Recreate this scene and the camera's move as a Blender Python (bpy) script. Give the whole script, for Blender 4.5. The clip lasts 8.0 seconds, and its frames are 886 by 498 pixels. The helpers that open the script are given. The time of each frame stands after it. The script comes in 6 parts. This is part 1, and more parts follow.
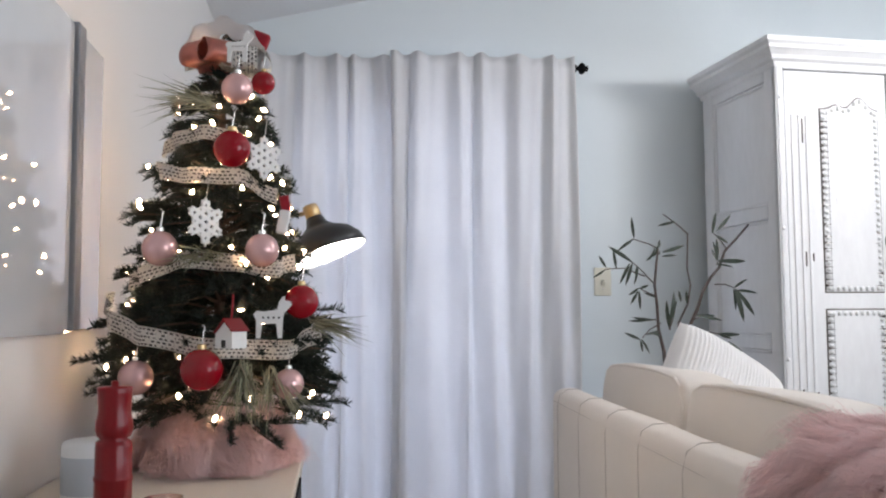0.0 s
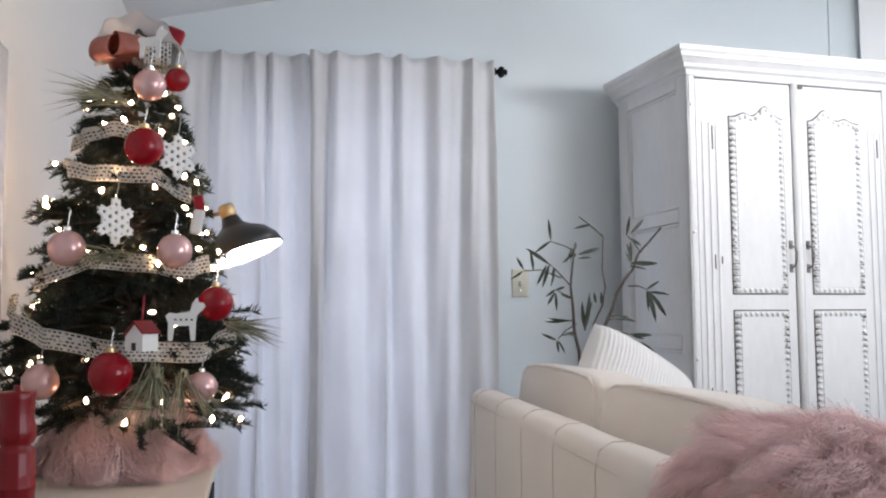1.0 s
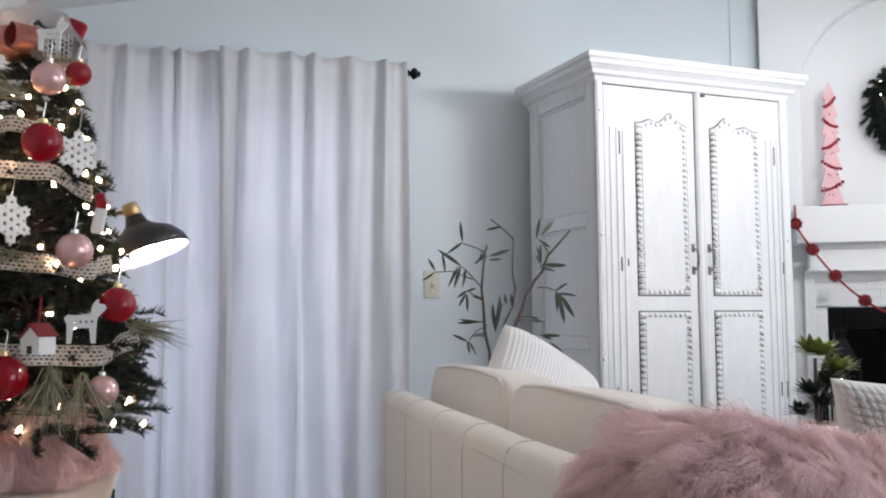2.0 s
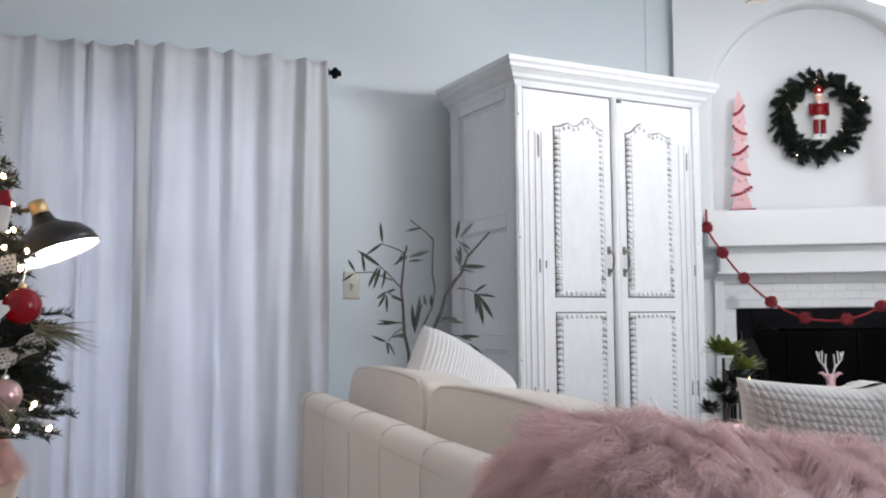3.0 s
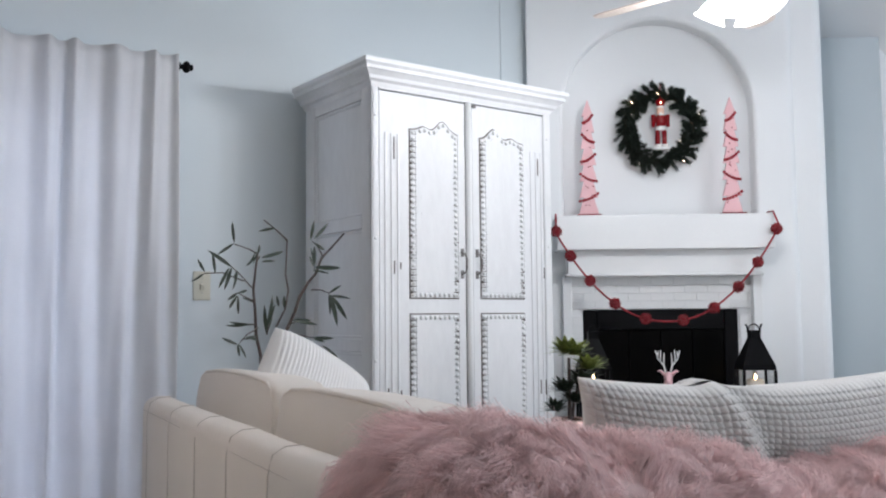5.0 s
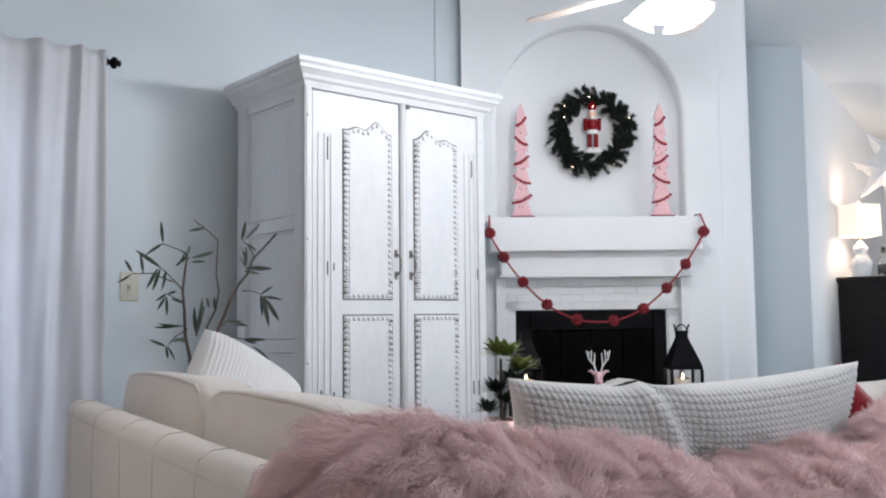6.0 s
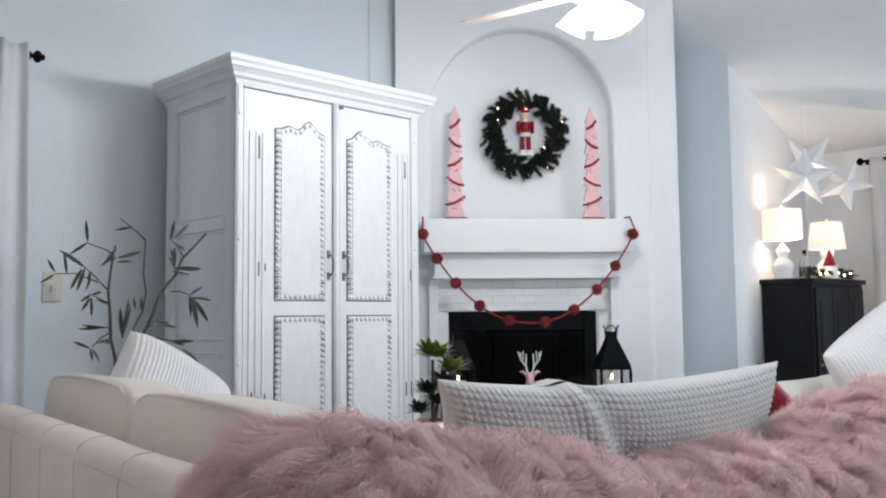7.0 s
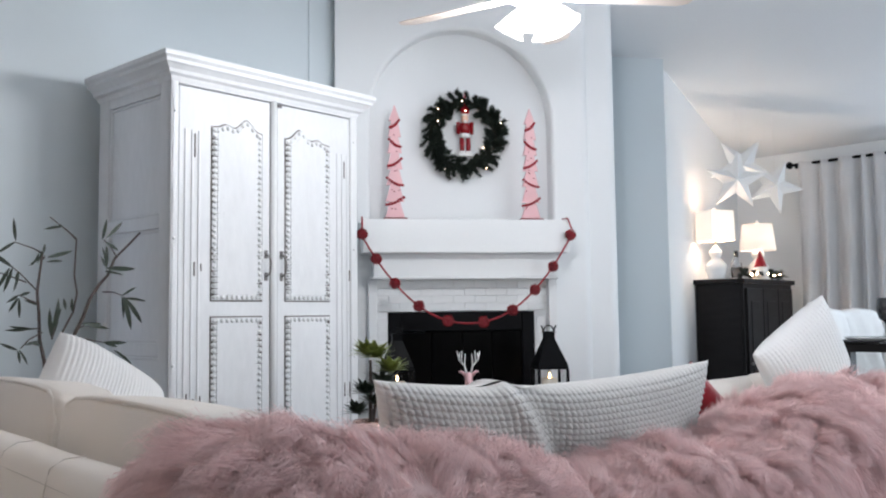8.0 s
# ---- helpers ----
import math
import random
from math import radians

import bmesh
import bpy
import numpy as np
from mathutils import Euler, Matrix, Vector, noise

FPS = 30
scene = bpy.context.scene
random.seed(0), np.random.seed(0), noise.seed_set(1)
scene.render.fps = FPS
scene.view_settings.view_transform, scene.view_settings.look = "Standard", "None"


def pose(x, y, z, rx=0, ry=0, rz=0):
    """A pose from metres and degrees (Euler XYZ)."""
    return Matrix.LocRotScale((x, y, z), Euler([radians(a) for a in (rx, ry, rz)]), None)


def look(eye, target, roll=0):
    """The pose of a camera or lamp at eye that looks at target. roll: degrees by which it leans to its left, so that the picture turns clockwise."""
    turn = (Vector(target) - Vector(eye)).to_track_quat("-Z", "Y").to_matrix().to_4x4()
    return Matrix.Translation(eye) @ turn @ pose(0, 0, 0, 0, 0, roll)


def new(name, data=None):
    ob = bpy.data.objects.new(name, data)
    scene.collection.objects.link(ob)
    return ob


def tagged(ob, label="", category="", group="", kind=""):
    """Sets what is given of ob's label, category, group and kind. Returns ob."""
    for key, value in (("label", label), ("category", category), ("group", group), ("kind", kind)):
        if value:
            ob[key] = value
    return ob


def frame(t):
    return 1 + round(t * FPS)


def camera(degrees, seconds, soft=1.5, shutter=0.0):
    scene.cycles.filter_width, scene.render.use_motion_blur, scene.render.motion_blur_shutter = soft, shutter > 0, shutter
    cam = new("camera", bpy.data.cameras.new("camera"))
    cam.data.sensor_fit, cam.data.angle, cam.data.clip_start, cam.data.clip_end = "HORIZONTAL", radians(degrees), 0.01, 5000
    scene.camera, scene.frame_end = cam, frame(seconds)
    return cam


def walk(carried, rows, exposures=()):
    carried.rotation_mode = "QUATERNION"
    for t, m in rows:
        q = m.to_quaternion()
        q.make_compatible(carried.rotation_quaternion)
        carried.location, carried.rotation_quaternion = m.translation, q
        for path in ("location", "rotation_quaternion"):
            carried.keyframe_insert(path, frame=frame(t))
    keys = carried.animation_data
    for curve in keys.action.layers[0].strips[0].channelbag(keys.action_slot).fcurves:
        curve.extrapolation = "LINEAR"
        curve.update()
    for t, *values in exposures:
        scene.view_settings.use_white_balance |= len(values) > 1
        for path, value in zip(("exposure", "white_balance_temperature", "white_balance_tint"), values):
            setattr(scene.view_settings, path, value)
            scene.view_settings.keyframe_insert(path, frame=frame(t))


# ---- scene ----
cam = camera(52.3, 8.0, soft=2.1)
PATH = [
    (0.0, pose(0.0000, 0.0000, 1.1027, 94.287, 0.314, -6.938)),
    (0.5, pose(0.0021, -0.0007, 1.1035, 94.301, 0.342, -9.527)),
    (1.0, pose(0.0043, -0.0016, 1.1042, 94.307, 0.371, -12.002)),
    (1.5, pose(0.0064, -0.0026, 1.1049, 94.313, 0.414, -14.774)),
    (3.0, pose(0.0131, -0.0067, 1.1068, 94.319, 0.427, -22.525)),
    (3.5, pose(0.0154, -0.0084, 1.1074, 94.316, 0.446, -24.721)),
    (4.0, pose(0.0178, -0.0102, 1.1080, 94.318, 0.448, -26.771)),
    (4.5, pose(0.0201, -0.0122, 1.1085, 94.305, 0.460, -29.199)),
    (6.0, pose(0.0274, -0.0191, 1.1100, 94.308, 0.578, -35.649)),
    (6.5, pose(0.0298, -0.0217, 1.1105, 94.315, 0.577, -37.594)),
    (7.0, pose(0.0323, -0.0245, 1.1109, 94.320, 0.582, -39.797)),
    (7.5, pose(0.0349, -0.0275, 1.1113, 94.310, 0.645, -41.860)),
    (8.0, pose(0.0374, -0.0306, 1.1117, 94.286, 0.696, -43.542)),
]
walk(cam, PATH, [(0.0, 0.05, 6320, 13.0), (1.5, -0.02, 6270, 13.0), (3.0, -0.17, 6200, 12.0), (4.5, -0.25, 6130, 12.0), (8.0, -0.24, 6080, 11.0)])

# ---- light ----
world = bpy.data.worlds.new("world")
scene.world = world
world.use_nodes = True
sky = world.node_tree.nodes.new("ShaderNodeTexSky")
sky.sky_type, sky.sun_disc, sky.sun_elevation, sky.sun_rotation = "NISHITA", False, radians(35), radians(200)
world.node_tree.links.new(sky.outputs[0], world.node_tree.nodes["Background"].inputs[0])
world.node_tree.nodes["Background"].inputs[1].default_value = 0.1


def lamp(name, kind, place, power, colour, size=0.1, target=None, size_y=None):
    data = bpy.data.lights.new(name, kind)
    data.energy, data.color = power, colour
    if kind == "AREA":
        data.shape, data.size, data.size_y = "RECTANGLE", size, size_y or size
    else:
        data.shadow_soft_size = size
    ob = new(name, data)
    ob.matrix_world = look(place, target) if target else pose(*place)
    return tagged(ob, name.replace("_", " "), "light", kind="structure")


lamp("window_daylight", "AREA", (3.4, -1.38, 1.35), 52, (0.90, 0.955, 1.0), 2.3, (2.4, 3.0, 1.0), 1.6)
lamp("fan_light", "POINT", (2.065, 1.845, 2.055), 18, (1.0, 0.965, 0.92), 0.04)
lamp("fan_light", "POINT", (2.02, 1.67, 2.055), 14, (1.0, 0.965, 0.92), 0.04)
lamp("fan_light", "POINT", (2.245, 1.74, 2.055), 30, (0.97, 0.975, 0.98), 0.04)
lamp("curtain_daylight", "AREA", (0.3, 3.66, 1.1), 13, (0.74, 0.81, 1.0), 0.85, (0.3, 0.0, 1.1), 1.6)
lamp("dining_daylight", "AREA", (6.27, 1.15, 1.2), 34, (0.82, 0.92, 1.0), 1.6, (0.0, 1.3, 1.0), 1.75)
lamp("table_lamp_bulb", "POINT", (5.24, 2.935, 1.64), 7.0, (1.0, 0.82, 0.64), 0.03)
lamp("table_lamp_bulb", "POINT", (5.62, 2.82, 1.60), 7.0, (1.0, 0.82, 0.64), 0.03)


# ---- materials ----
def principled(name):
    m = bpy.data.materials.new(name)
    m.use_nodes = True
    return m, m.node_tree.nodes, m.node_tree.links, m.node_tree.nodes["Principled BSDF"]


def surface(name, colour, rough=0.5, dark=0.85, scale=6.0, fine=60.0, bump=0.08, metal=0.0, stretch=(1, 1, 1), sheen=0.0, coat=0.0, per_piece=0.0, gloss=0.5):
    """Colour varied by a broad and a fine noise, with the fine one as relief too."""
    m, nodes, links, out = principled(name)
    coord = nodes.new("ShaderNodeTexCoord")
    mapping = nodes.new("ShaderNodeMapping")
    mapping.inputs["Scale"].default_value = stretch
    links.new(coord.outputs["Object"], mapping.inputs[0])
    broad, small = nodes.new("ShaderNodeTexNoise"), nodes.new("ShaderNodeTexNoise")
    for tex, s, d in ((broad, scale, 4), (small, fine, 3)):
        tex.inputs["Scale"].default_value, tex.inputs["Detail"].default_value = s, d
        links.new(mapping.outputs[0], tex.inputs["Vector"])
    add = nodes.new("ShaderNodeMath")
    add.operation = "MULTIPLY_ADD"
    add.inputs[1].default_value = 0.4
    links.new(small.outputs[0], add.inputs[0])
    links.new(broad.outputs[0], add.inputs[2])
    ramp = nodes.new("ShaderNodeMapRange")
    ramp.inputs[1].default_value, ramp.inputs[2].default_value = 0.45, 0.95
    ramp.inputs[3].default_value, ramp.inputs[4].default_value = dark, 1.0
    links.new(add.outputs[0], ramp.inputs[0])
    mix = nodes.new("ShaderNodeMix")
    mix.data_type, mix.blend_type = "RGBA", "MULTIPLY"
    mix.inputs[0].default_value = 1.0
    mix.inputs[6].default_value = (*colour, 1)
    links.new(ramp.outputs[0], mix.inputs[7])
    last = mix.outputs[2]
    if per_piece:
        info = nodes.new("ShaderNodeNewGeometry")
        vary = nodes.new("ShaderNodeHueSaturation")
        span = nodes.new("ShaderNodeMapRange")
        span.inputs[3].default_value, span.inputs[4].default_value = 1 - per_piece, 1 + per_piece
        links.new(info.outputs["Random Per Island"], span.inputs[0])
        links.new(span.outputs[0], vary.inputs["Value"])
        links.new(last, vary.inputs["Color"])
        last = vary.outputs[0]
    links.new(last, out.inputs["Base Color"])
    out.inputs["Roughness"].default_value, out.inputs["Metallic"].default_value = rough, metal
    out.inputs["Specular IOR Level"].default_value = gloss
    out.inputs["Sheen Weight"].default_value, out.inputs["Coat Weight"].default_value = sheen, coat
    if bump:
        b = nodes.new("ShaderNodeBump")
        b.inputs["Strength"].default_value, b.inputs["Distance"].default_value = bump, 0.004
        links.new(small.outputs[0], b.inputs["Height"])
        links.new(b.outputs[0], out.inputs["Normal"])
    return m


def glow(name, colour, strength):
    m, nodes, links, out = principled(name)
    out.inputs["Base Color"].default_value = (*colour, 1)
    out.inputs["Emission Color"].default_value = (*colour, 1)
    out.inputs["Emission Strength"].default_value = strength
    return m


def worn_paint(name, colour, under, amount):
    """White paint rubbed through to dark wood in streaks along z."""
    m = surface(name, colour, 0.45, 0.86, 3.0, 45.0, 0.15, stretch=(1, 1, 0.35))
    nodes, links = m.node_tree.nodes, m.node_tree.links
    out = nodes["Principled BSDF"]
    coord, mapping, tex = nodes.new("ShaderNodeTexCoord"), nodes.new("ShaderNodeMapping"), nodes.new("ShaderNodeTexNoise")
    mapping.inputs["Scale"].default_value = (38, 38, 7)
    tex.inputs["Scale"].default_value, tex.inputs["Detail"].default_value = 1.0, 5
    links.new(coord.outputs["Object"], mapping.inputs[0])
    links.new(mapping.outputs[0], tex.inputs["Vector"])
    ramp = nodes.new("ShaderNodeMapRange")
    ramp.inputs[1].default_value, ramp.inputs[2].default_value = 0.74 - amount, 0.80 - amount
    links.new(tex.outputs[0], ramp.inputs[0])
    mix = nodes.new("ShaderNodeMix")
    mix.data_type = "RGBA"
    old = out.inputs["Base Color"].links[0].from_socket
    links.new(ramp.outputs[0], mix.inputs[0])
    links.new(old, mix.inputs[6])
    mix.inputs[7].default_value = (*under, 1)
    links.new(mix.outputs[2], out.inputs["Base Color"])
    return m


def see_through(name, colour, share, rough=0.8, dark=0.88, scale=5.0, per_piece=0.0):
    """Cloth or hair that lets part of the light through."""
    m = surface(name, colour, rough, dark, scale, 240.0, 0.12, per_piece=per_piece)
    nodes, links = m.node_tree.nodes, m.node_tree.links
    thin, mix = nodes.new("ShaderNodeBsdfTranslucent"), nodes.new("ShaderNodeMixShader")
    thin.inputs[0].default_value = (*colour, 1)
    mix.inputs[0].default_value = share
    links.new(nodes["Principled BSDF"].outputs[0], mix.inputs[1])
    links.new(thin.outputs[0], mix.inputs[2])
    links.new(mix.outputs[0], nodes["Material Output"].inputs[0])
    return m


def printed_cloth(name):
    """Loose cream burlap with rows of short dark bars."""
    m = surface(name, (0.88, 0.85, 0.81), 0.9, 0.88, 20.0, 500.0, 0.3)
    nodes, links = m.node_tree.nodes, m.node_tree.links
    uv, brick, tex = nodes.new("ShaderNodeTexCoord"), nodes.new("ShaderNodeTexBrick"), nodes.new("ShaderNodeTexNoise")
    brick.inputs["Scale"].default_value = 1.0
    brick.inputs["Brick Width"].default_value, brick.inputs["Row Height"].default_value, brick.inputs["Mortar Size"].default_value = 0.0088, 0.0062, 0.0018
    brick.inputs["Mortar Smooth"].default_value = 0.2
    brick.inputs["Color1"].default_value = brick.inputs["Color2"].default_value = (1, 1, 1, 1)
    brick.inputs["Mortar"].default_value = (0, 0, 0, 1)
    tex.inputs["Scale"].default_value = 110
    links.new(uv.outputs["UV"], brick.inputs["Vector"])
    links.new(uv.outputs["UV"], tex.inputs["Vector"])
    cut, both, mix = nodes.new("ShaderNodeMath"), nodes.new("ShaderNodeMath"), nodes.new("ShaderNodeMix")
    cut.operation, both.operation, mix.data_type = "GREATER_THAN", "MULTIPLY", "RGBA"
    cut.inputs[1].default_value = 0.45
    links.new(tex.outputs[0], cut.inputs[0])
    links.new(brick.outputs["Color"], both.inputs[0])
    links.new(cut.outputs[0], both.inputs[1])
    out = nodes["Principled BSDF"]
    old = out.inputs["Base Color"].links[0].from_socket
    links.new(both.outputs[0], mix.inputs[0])
    links.new(old, mix.inputs[6])
    mix.inputs[7].default_value = (0.035, 0.035, 0.035, 1)
    links.new(mix.outputs[2], out.inputs["Base Color"])
    return m


def clear_glass(name, rough=0.0):
    m, nodes, links, out = principled(name)
    out.inputs["Transmission Weight"].default_value, out.inputs["Roughness"].default_value = 1.0, rough
    out.inputs["Base Color"].default_value = (0.97, 0.98, 0.98, 1)
    return m


WALL_BLUE = surface("pale blue wall paint", (0.67, 0.73, 0.755), 0.6, 0.95, 1.2, 180, 0.08)
WALL_WHITE = surface("white wall paint", (0.83, 0.845, 0.85), 0.6, 0.95, 1.2, 180, 0.08)
# darker wall colour that carries the shade of the passage and chimney return
WALL_GREY_SHADE = surface("wall paint with grey blue shade", (0.60, 0.66, 0.69), 0.6, 0.95, 1.2, 180, 0.08)
WALL_LEFT = surface("warm white wall paint", (0.72, 0.70, 0.68), 0.6, 0.95, 1.2, 180, 0.08)
CEILING = surface("ceiling paint", (0.76, 0.77, 0.78), 0.8, 0.94, 1.0, 90, 0.25)
FLOOR = surface("pale grey tile floor", (0.46, 0.45, 0.44), 0.4, 0.8, 3.0, 50, 0.1)
TRIM = surface("white trim paint", (0.80, 0.81, 0.81), 0.35, 0.95, 2.0, 120, 0.04)
TILE = surface("white glazed brick", (0.82, 0.83, 0.83), 0.18, 0.93, 9.0, 60, 0.1)
GROUT = surface("pale grout", (0.82, 0.83, 0.83), 0.9, 0.9, 20, 200, 0.2)
BLACK = surface("black iron", (0.005, 0.005, 0.006), 0.5, 0.7, 20, 150, 0.1, gloss=0.07)
BLACK_GLASS = surface("smoked glass", (0.002, 0.002, 0.002), 0.3, 0.9, 5, 40, 0.0, gloss=0.05)
SOOT = surface("sooty firebox", (0.02, 0.02, 0.02), 0.9, 0.6, 8, 60, 0.3)
PAINT = worn_paint("distressed white paint", (0.79, 0.80, 0.81), (0.16, 0.12, 0.09), 0.0)
PAINT_EDGE = worn_paint("rubbed white paint", (0.76, 0.77, 0.77), (0.10, 0.08, 0.06), 0.06)
# dark colour for shade in armoire gaps and for its worn streaks
GAP_SHADE_WEAR = surface("crevice shade and dark wear", (0.15, 0.13, 0.115), 0.9, 0.6, 30, 200, 0.1)
IRON = surface("dull iron", (0.30, 0.28, 0.27), 0.4, 0.6, 30, 200, 0.1, metal=0.8)
LINEN = see_through("white linen", (0.86, 0.86, 0.87), 0.38)
SOFA = surface("cream upholstery", (0.75, 0.69, 0.625), 0.85, 0.93, 4.0, 500, 0.25, sheen=0.3)
SEAM = surface("grey seam thread", (0.60, 0.55, 0.50), 0.9, 0.85, 30, 300, 0.1)
WAFFLE = surface("waffle weave cotton", (0.76, 0.74, 0.71), 0.9, 0.92, 6.0, 600, 0.25, sheen=0.2)
WHITE_COTTON = surface("white ribbed cotton", (0.82, 0.81, 0.80), 0.9, 0.94, 6.0, 600, 0.2)
FUR = see_through("pink fur", (0.98, 0.76, 0.745), 0.30, 0.6, 0.80, 16.0, 0.12)
FUR_SKIN = surface("pink fur backing", (0.80, 0.58, 0.56), 0.9, 0.75, 7.0, 80, 0.3)
NEEDLE = surface("dark green needles", (0.010, 0.021, 0.012), 0.75, 0.5, 14, 90, 0.0, per_piece=0.45)
FROST = surface("frosted needles", (0.30, 0.30, 0.20), 0.6, 0.7, 30, 90, 0.0, per_piece=0.4)
BARK = surface("brown twig", (0.09, 0.06, 0.04), 0.8, 0.6, 40, 200, 0.2)
WOOD_STEM = surface("dark plant stem", (0.10, 0.075, 0.065), 0.7, 0.6, 30, 120, 0.2)
LEAF = surface("bamboo leaf", (0.045, 0.065, 0.042), 0.45, 0.6, 12, 60, 0.05, per_piece=0.3)
LEAF_PALE = surface("yellow green leaf", (0.24, 0.29, 0.07), 0.5, 0.6, 20, 60, 0.05, per_piece=0.3)
RED_GLASS = surface("red glass", (0.27, 0.001, 0.008), 0.10, 0.9, 6, 30, 0.0, coat=0.25, gloss=0.3)
PINK_GLASS = surface("pearly pink glass", (0.74, 0.46, 0.44), 0.22, 0.9, 6, 30, 0.0, metal=0.55)
GOLD = surface("brass", (0.66, 0.48, 0.26), 0.28, 0.85, 20, 80, 0.0, metal=1.0)
SILVER = surface("silver cap", (0.75, 0.74, 0.72), 0.25, 0.85, 20, 80, 0.0, metal=1.0)
WHITE_WOOD = surface("white painted wood", (0.80, 0.79, 0.77), 0.5, 0.93, 12, 90, 0.06)
RED_FELT = surface("red wool", (0.36, 0.008, 0.02), 0.95, 0.6, 40, 300, 0.5, sheen=0.3)
RED_PAINT = surface("glossy red lacquer", (0.20, 0.001, 0.005), 0.3, 0.9, 8, 40, 0.02, coat=0.15, gloss=0.3)
PINK_PAINT = surface("pink painted wood", (0.86, 0.53, 0.55), 0.6, 0.9, 10, 90, 0.08)
SKIN_TONE = surface("peach paint", (0.75, 0.48, 0.36), 0.5, 0.9, 10, 60, 0.0)
BURLAP = printed_cloth("printed burlap")
COPPER = surface("copper satin ribbon", (0.72, 0.30, 0.24), 0.3, 0.75, 8, 60, 0.05, metal=0.45)
SHEER = see_through("sheer white mesh", (0.82, 0.80, 0.80), 0.22)
BLACK_ENAMEL = surface("black enamel", (0.012, 0.012, 0.013), 0.3, 0.9, 6, 60, 0.0)
LAMP_WHITE = surface("white enamel", (0.85, 0.84, 0.82), 0.4, 0.95, 6, 60, 0.0)
DESK = surface("cream desk top", (0.70, 0.65, 0.57), 0.4, 0.93, 5, 70, 0.05, stretch=(6, 1, 1))
GREY_PLASTIC = surface("grey mesh cloth", (0.50, 0.53, 0.57), 0.8, 0.9, 12, 700, 0.3)
PLASTIC = surface("white plastic", (0.78, 0.78, 0.78), 0.35, 0.96, 6, 60, 0.0)
BISQUE = surface("ivory plastic", (0.60, 0.58, 0.48), 0.4, 0.95, 6, 60, 0.0)
ROSE_GOLD = surface("rose gold", (0.85, 0.56, 0.48), 0.25, 0.85, 12, 60, 0.02, metal=0.8)
POLY = surface("white board behind acrylic", (0.66, 0.67, 0.68), 0.035, 0.93, 3, 20, 0.0, coat=1.0)
FRAME_GREY = surface("grey frame edge", (0.20, 0.21, 0.23), 0.45, 0.9, 8, 80, 0.03)
PAPER = surface("white paper star", (0.78, 0.78, 0.77), 0.7, 0.95, 10, 120, 0.05)
DARK_WOOD = surface("black stained wood", (0.014, 0.012, 0.012), 0.4, 0.6, 5, 60, 0.1, stretch=(1, 1, 6), gloss=0.15)
SHADE = glow("lit linen shade", (1.0, 0.84, 0.70), 0.6)
CERAMIC = surface("white ribbed ceramic", (0.78, 0.78, 0.77), 0.2, 0.95, 8, 60, 0.03)
BULB = glow("warm bulb", (1.0, 0.64, 0.36), 115)
BULB_WHITE = glow("white bulb", (1.0, 0.92, 0.82), 130)
FAN_GLASS = glow("lit frosted glass", (1.0, 0.95, 0.88), 9)
FLAME = glow("candle flame", (1.0, 0.66, 0.3), 25)
WAX = surface("ivory candle wax", (0.78, 0.70, 0.58), 0.5, 0.93, 12, 60, 0.02)
BLADE = surface("pale fan blade", (0.66, 0.58, 0.52), 0.4, 0.9, 4, 60, 0.03, stretch=(1, 8, 1))
GLASS = clear_glass("clear glass")
GLASS_BLACK = surface("black goblet glass", (0.01, 0.01, 0.012), 0.05, 0.9, 6, 40, 0.0, coat=1.0)


# ---- building helpers ----
def empty(name, m, label, category, group="", kind=""):
    ob = new(name)
    ob.matrix_world = m
    return tagged(ob, label, category, group, kind)


def part(name, bm, material, parent=None, label="", smooth=False, m=None):
    """Links a bmesh as ONE mesh object, under a thing or a part if one is given."""
    mesh = bpy.data.meshes.new(name)
    bm.to_mesh(mesh)
    bm.free()
    for one in material if isinstance(material, (list, tuple)) else (material,):
        mesh.materials.append(one)
    if smooth:
        mesh.shade_smooth()
    ob = new(name, mesh)
    if parent:
        ob.parent = parent
    if m:
        ob.matrix_local = m
    return tagged(ob, label) if label else ob


def raw(name, verts, faces, material, parent=None, label="", smooth=False):
    mesh = bpy.data.meshes.new(name)
    mesh.from_pydata([tuple(v) for v in verts], [], [tuple(f) for f in faces])
    mesh.materials.append(material)
    if smooth:
        mesh.shade_smooth()
    ob = new(name, mesh)
    if parent:
        ob.parent = parent
    return tagged(ob, label) if label else ob


def box(x0, x1, y0, y1, z0, z1, bevel=0.0, segments=2, into=None):
    bm = bmesh.new()
    bmesh.ops.create_cube(bm, size=1, matrix=Matrix.Translation(((x0 + x1) / 2, (y0 + y1) / 2, (z0 + z1) / 2)) @ Matrix.Diagonal((x1 - x0, y1 - y0, z1 - z0, 1)))
    if bevel:
        bmesh.ops.bevel(bm, geom=bm.edges[:], offset=bevel, segments=segments, profile=0.6, affect="EDGES")
    return merge(into, bm) if into else bm


def merge(a, b):
    """Adds bmesh b to a."""
    mesh = bpy.data.meshes.new("tmp")
    b.to_mesh(mesh)
    b.free()
    a.from_mesh(mesh)
    bpy.data.meshes.remove(mesh)
    return a


def moved(bm, m):
    bmesh.ops.transform(bm, matrix=m, verts=bm.verts[:])
    return bm


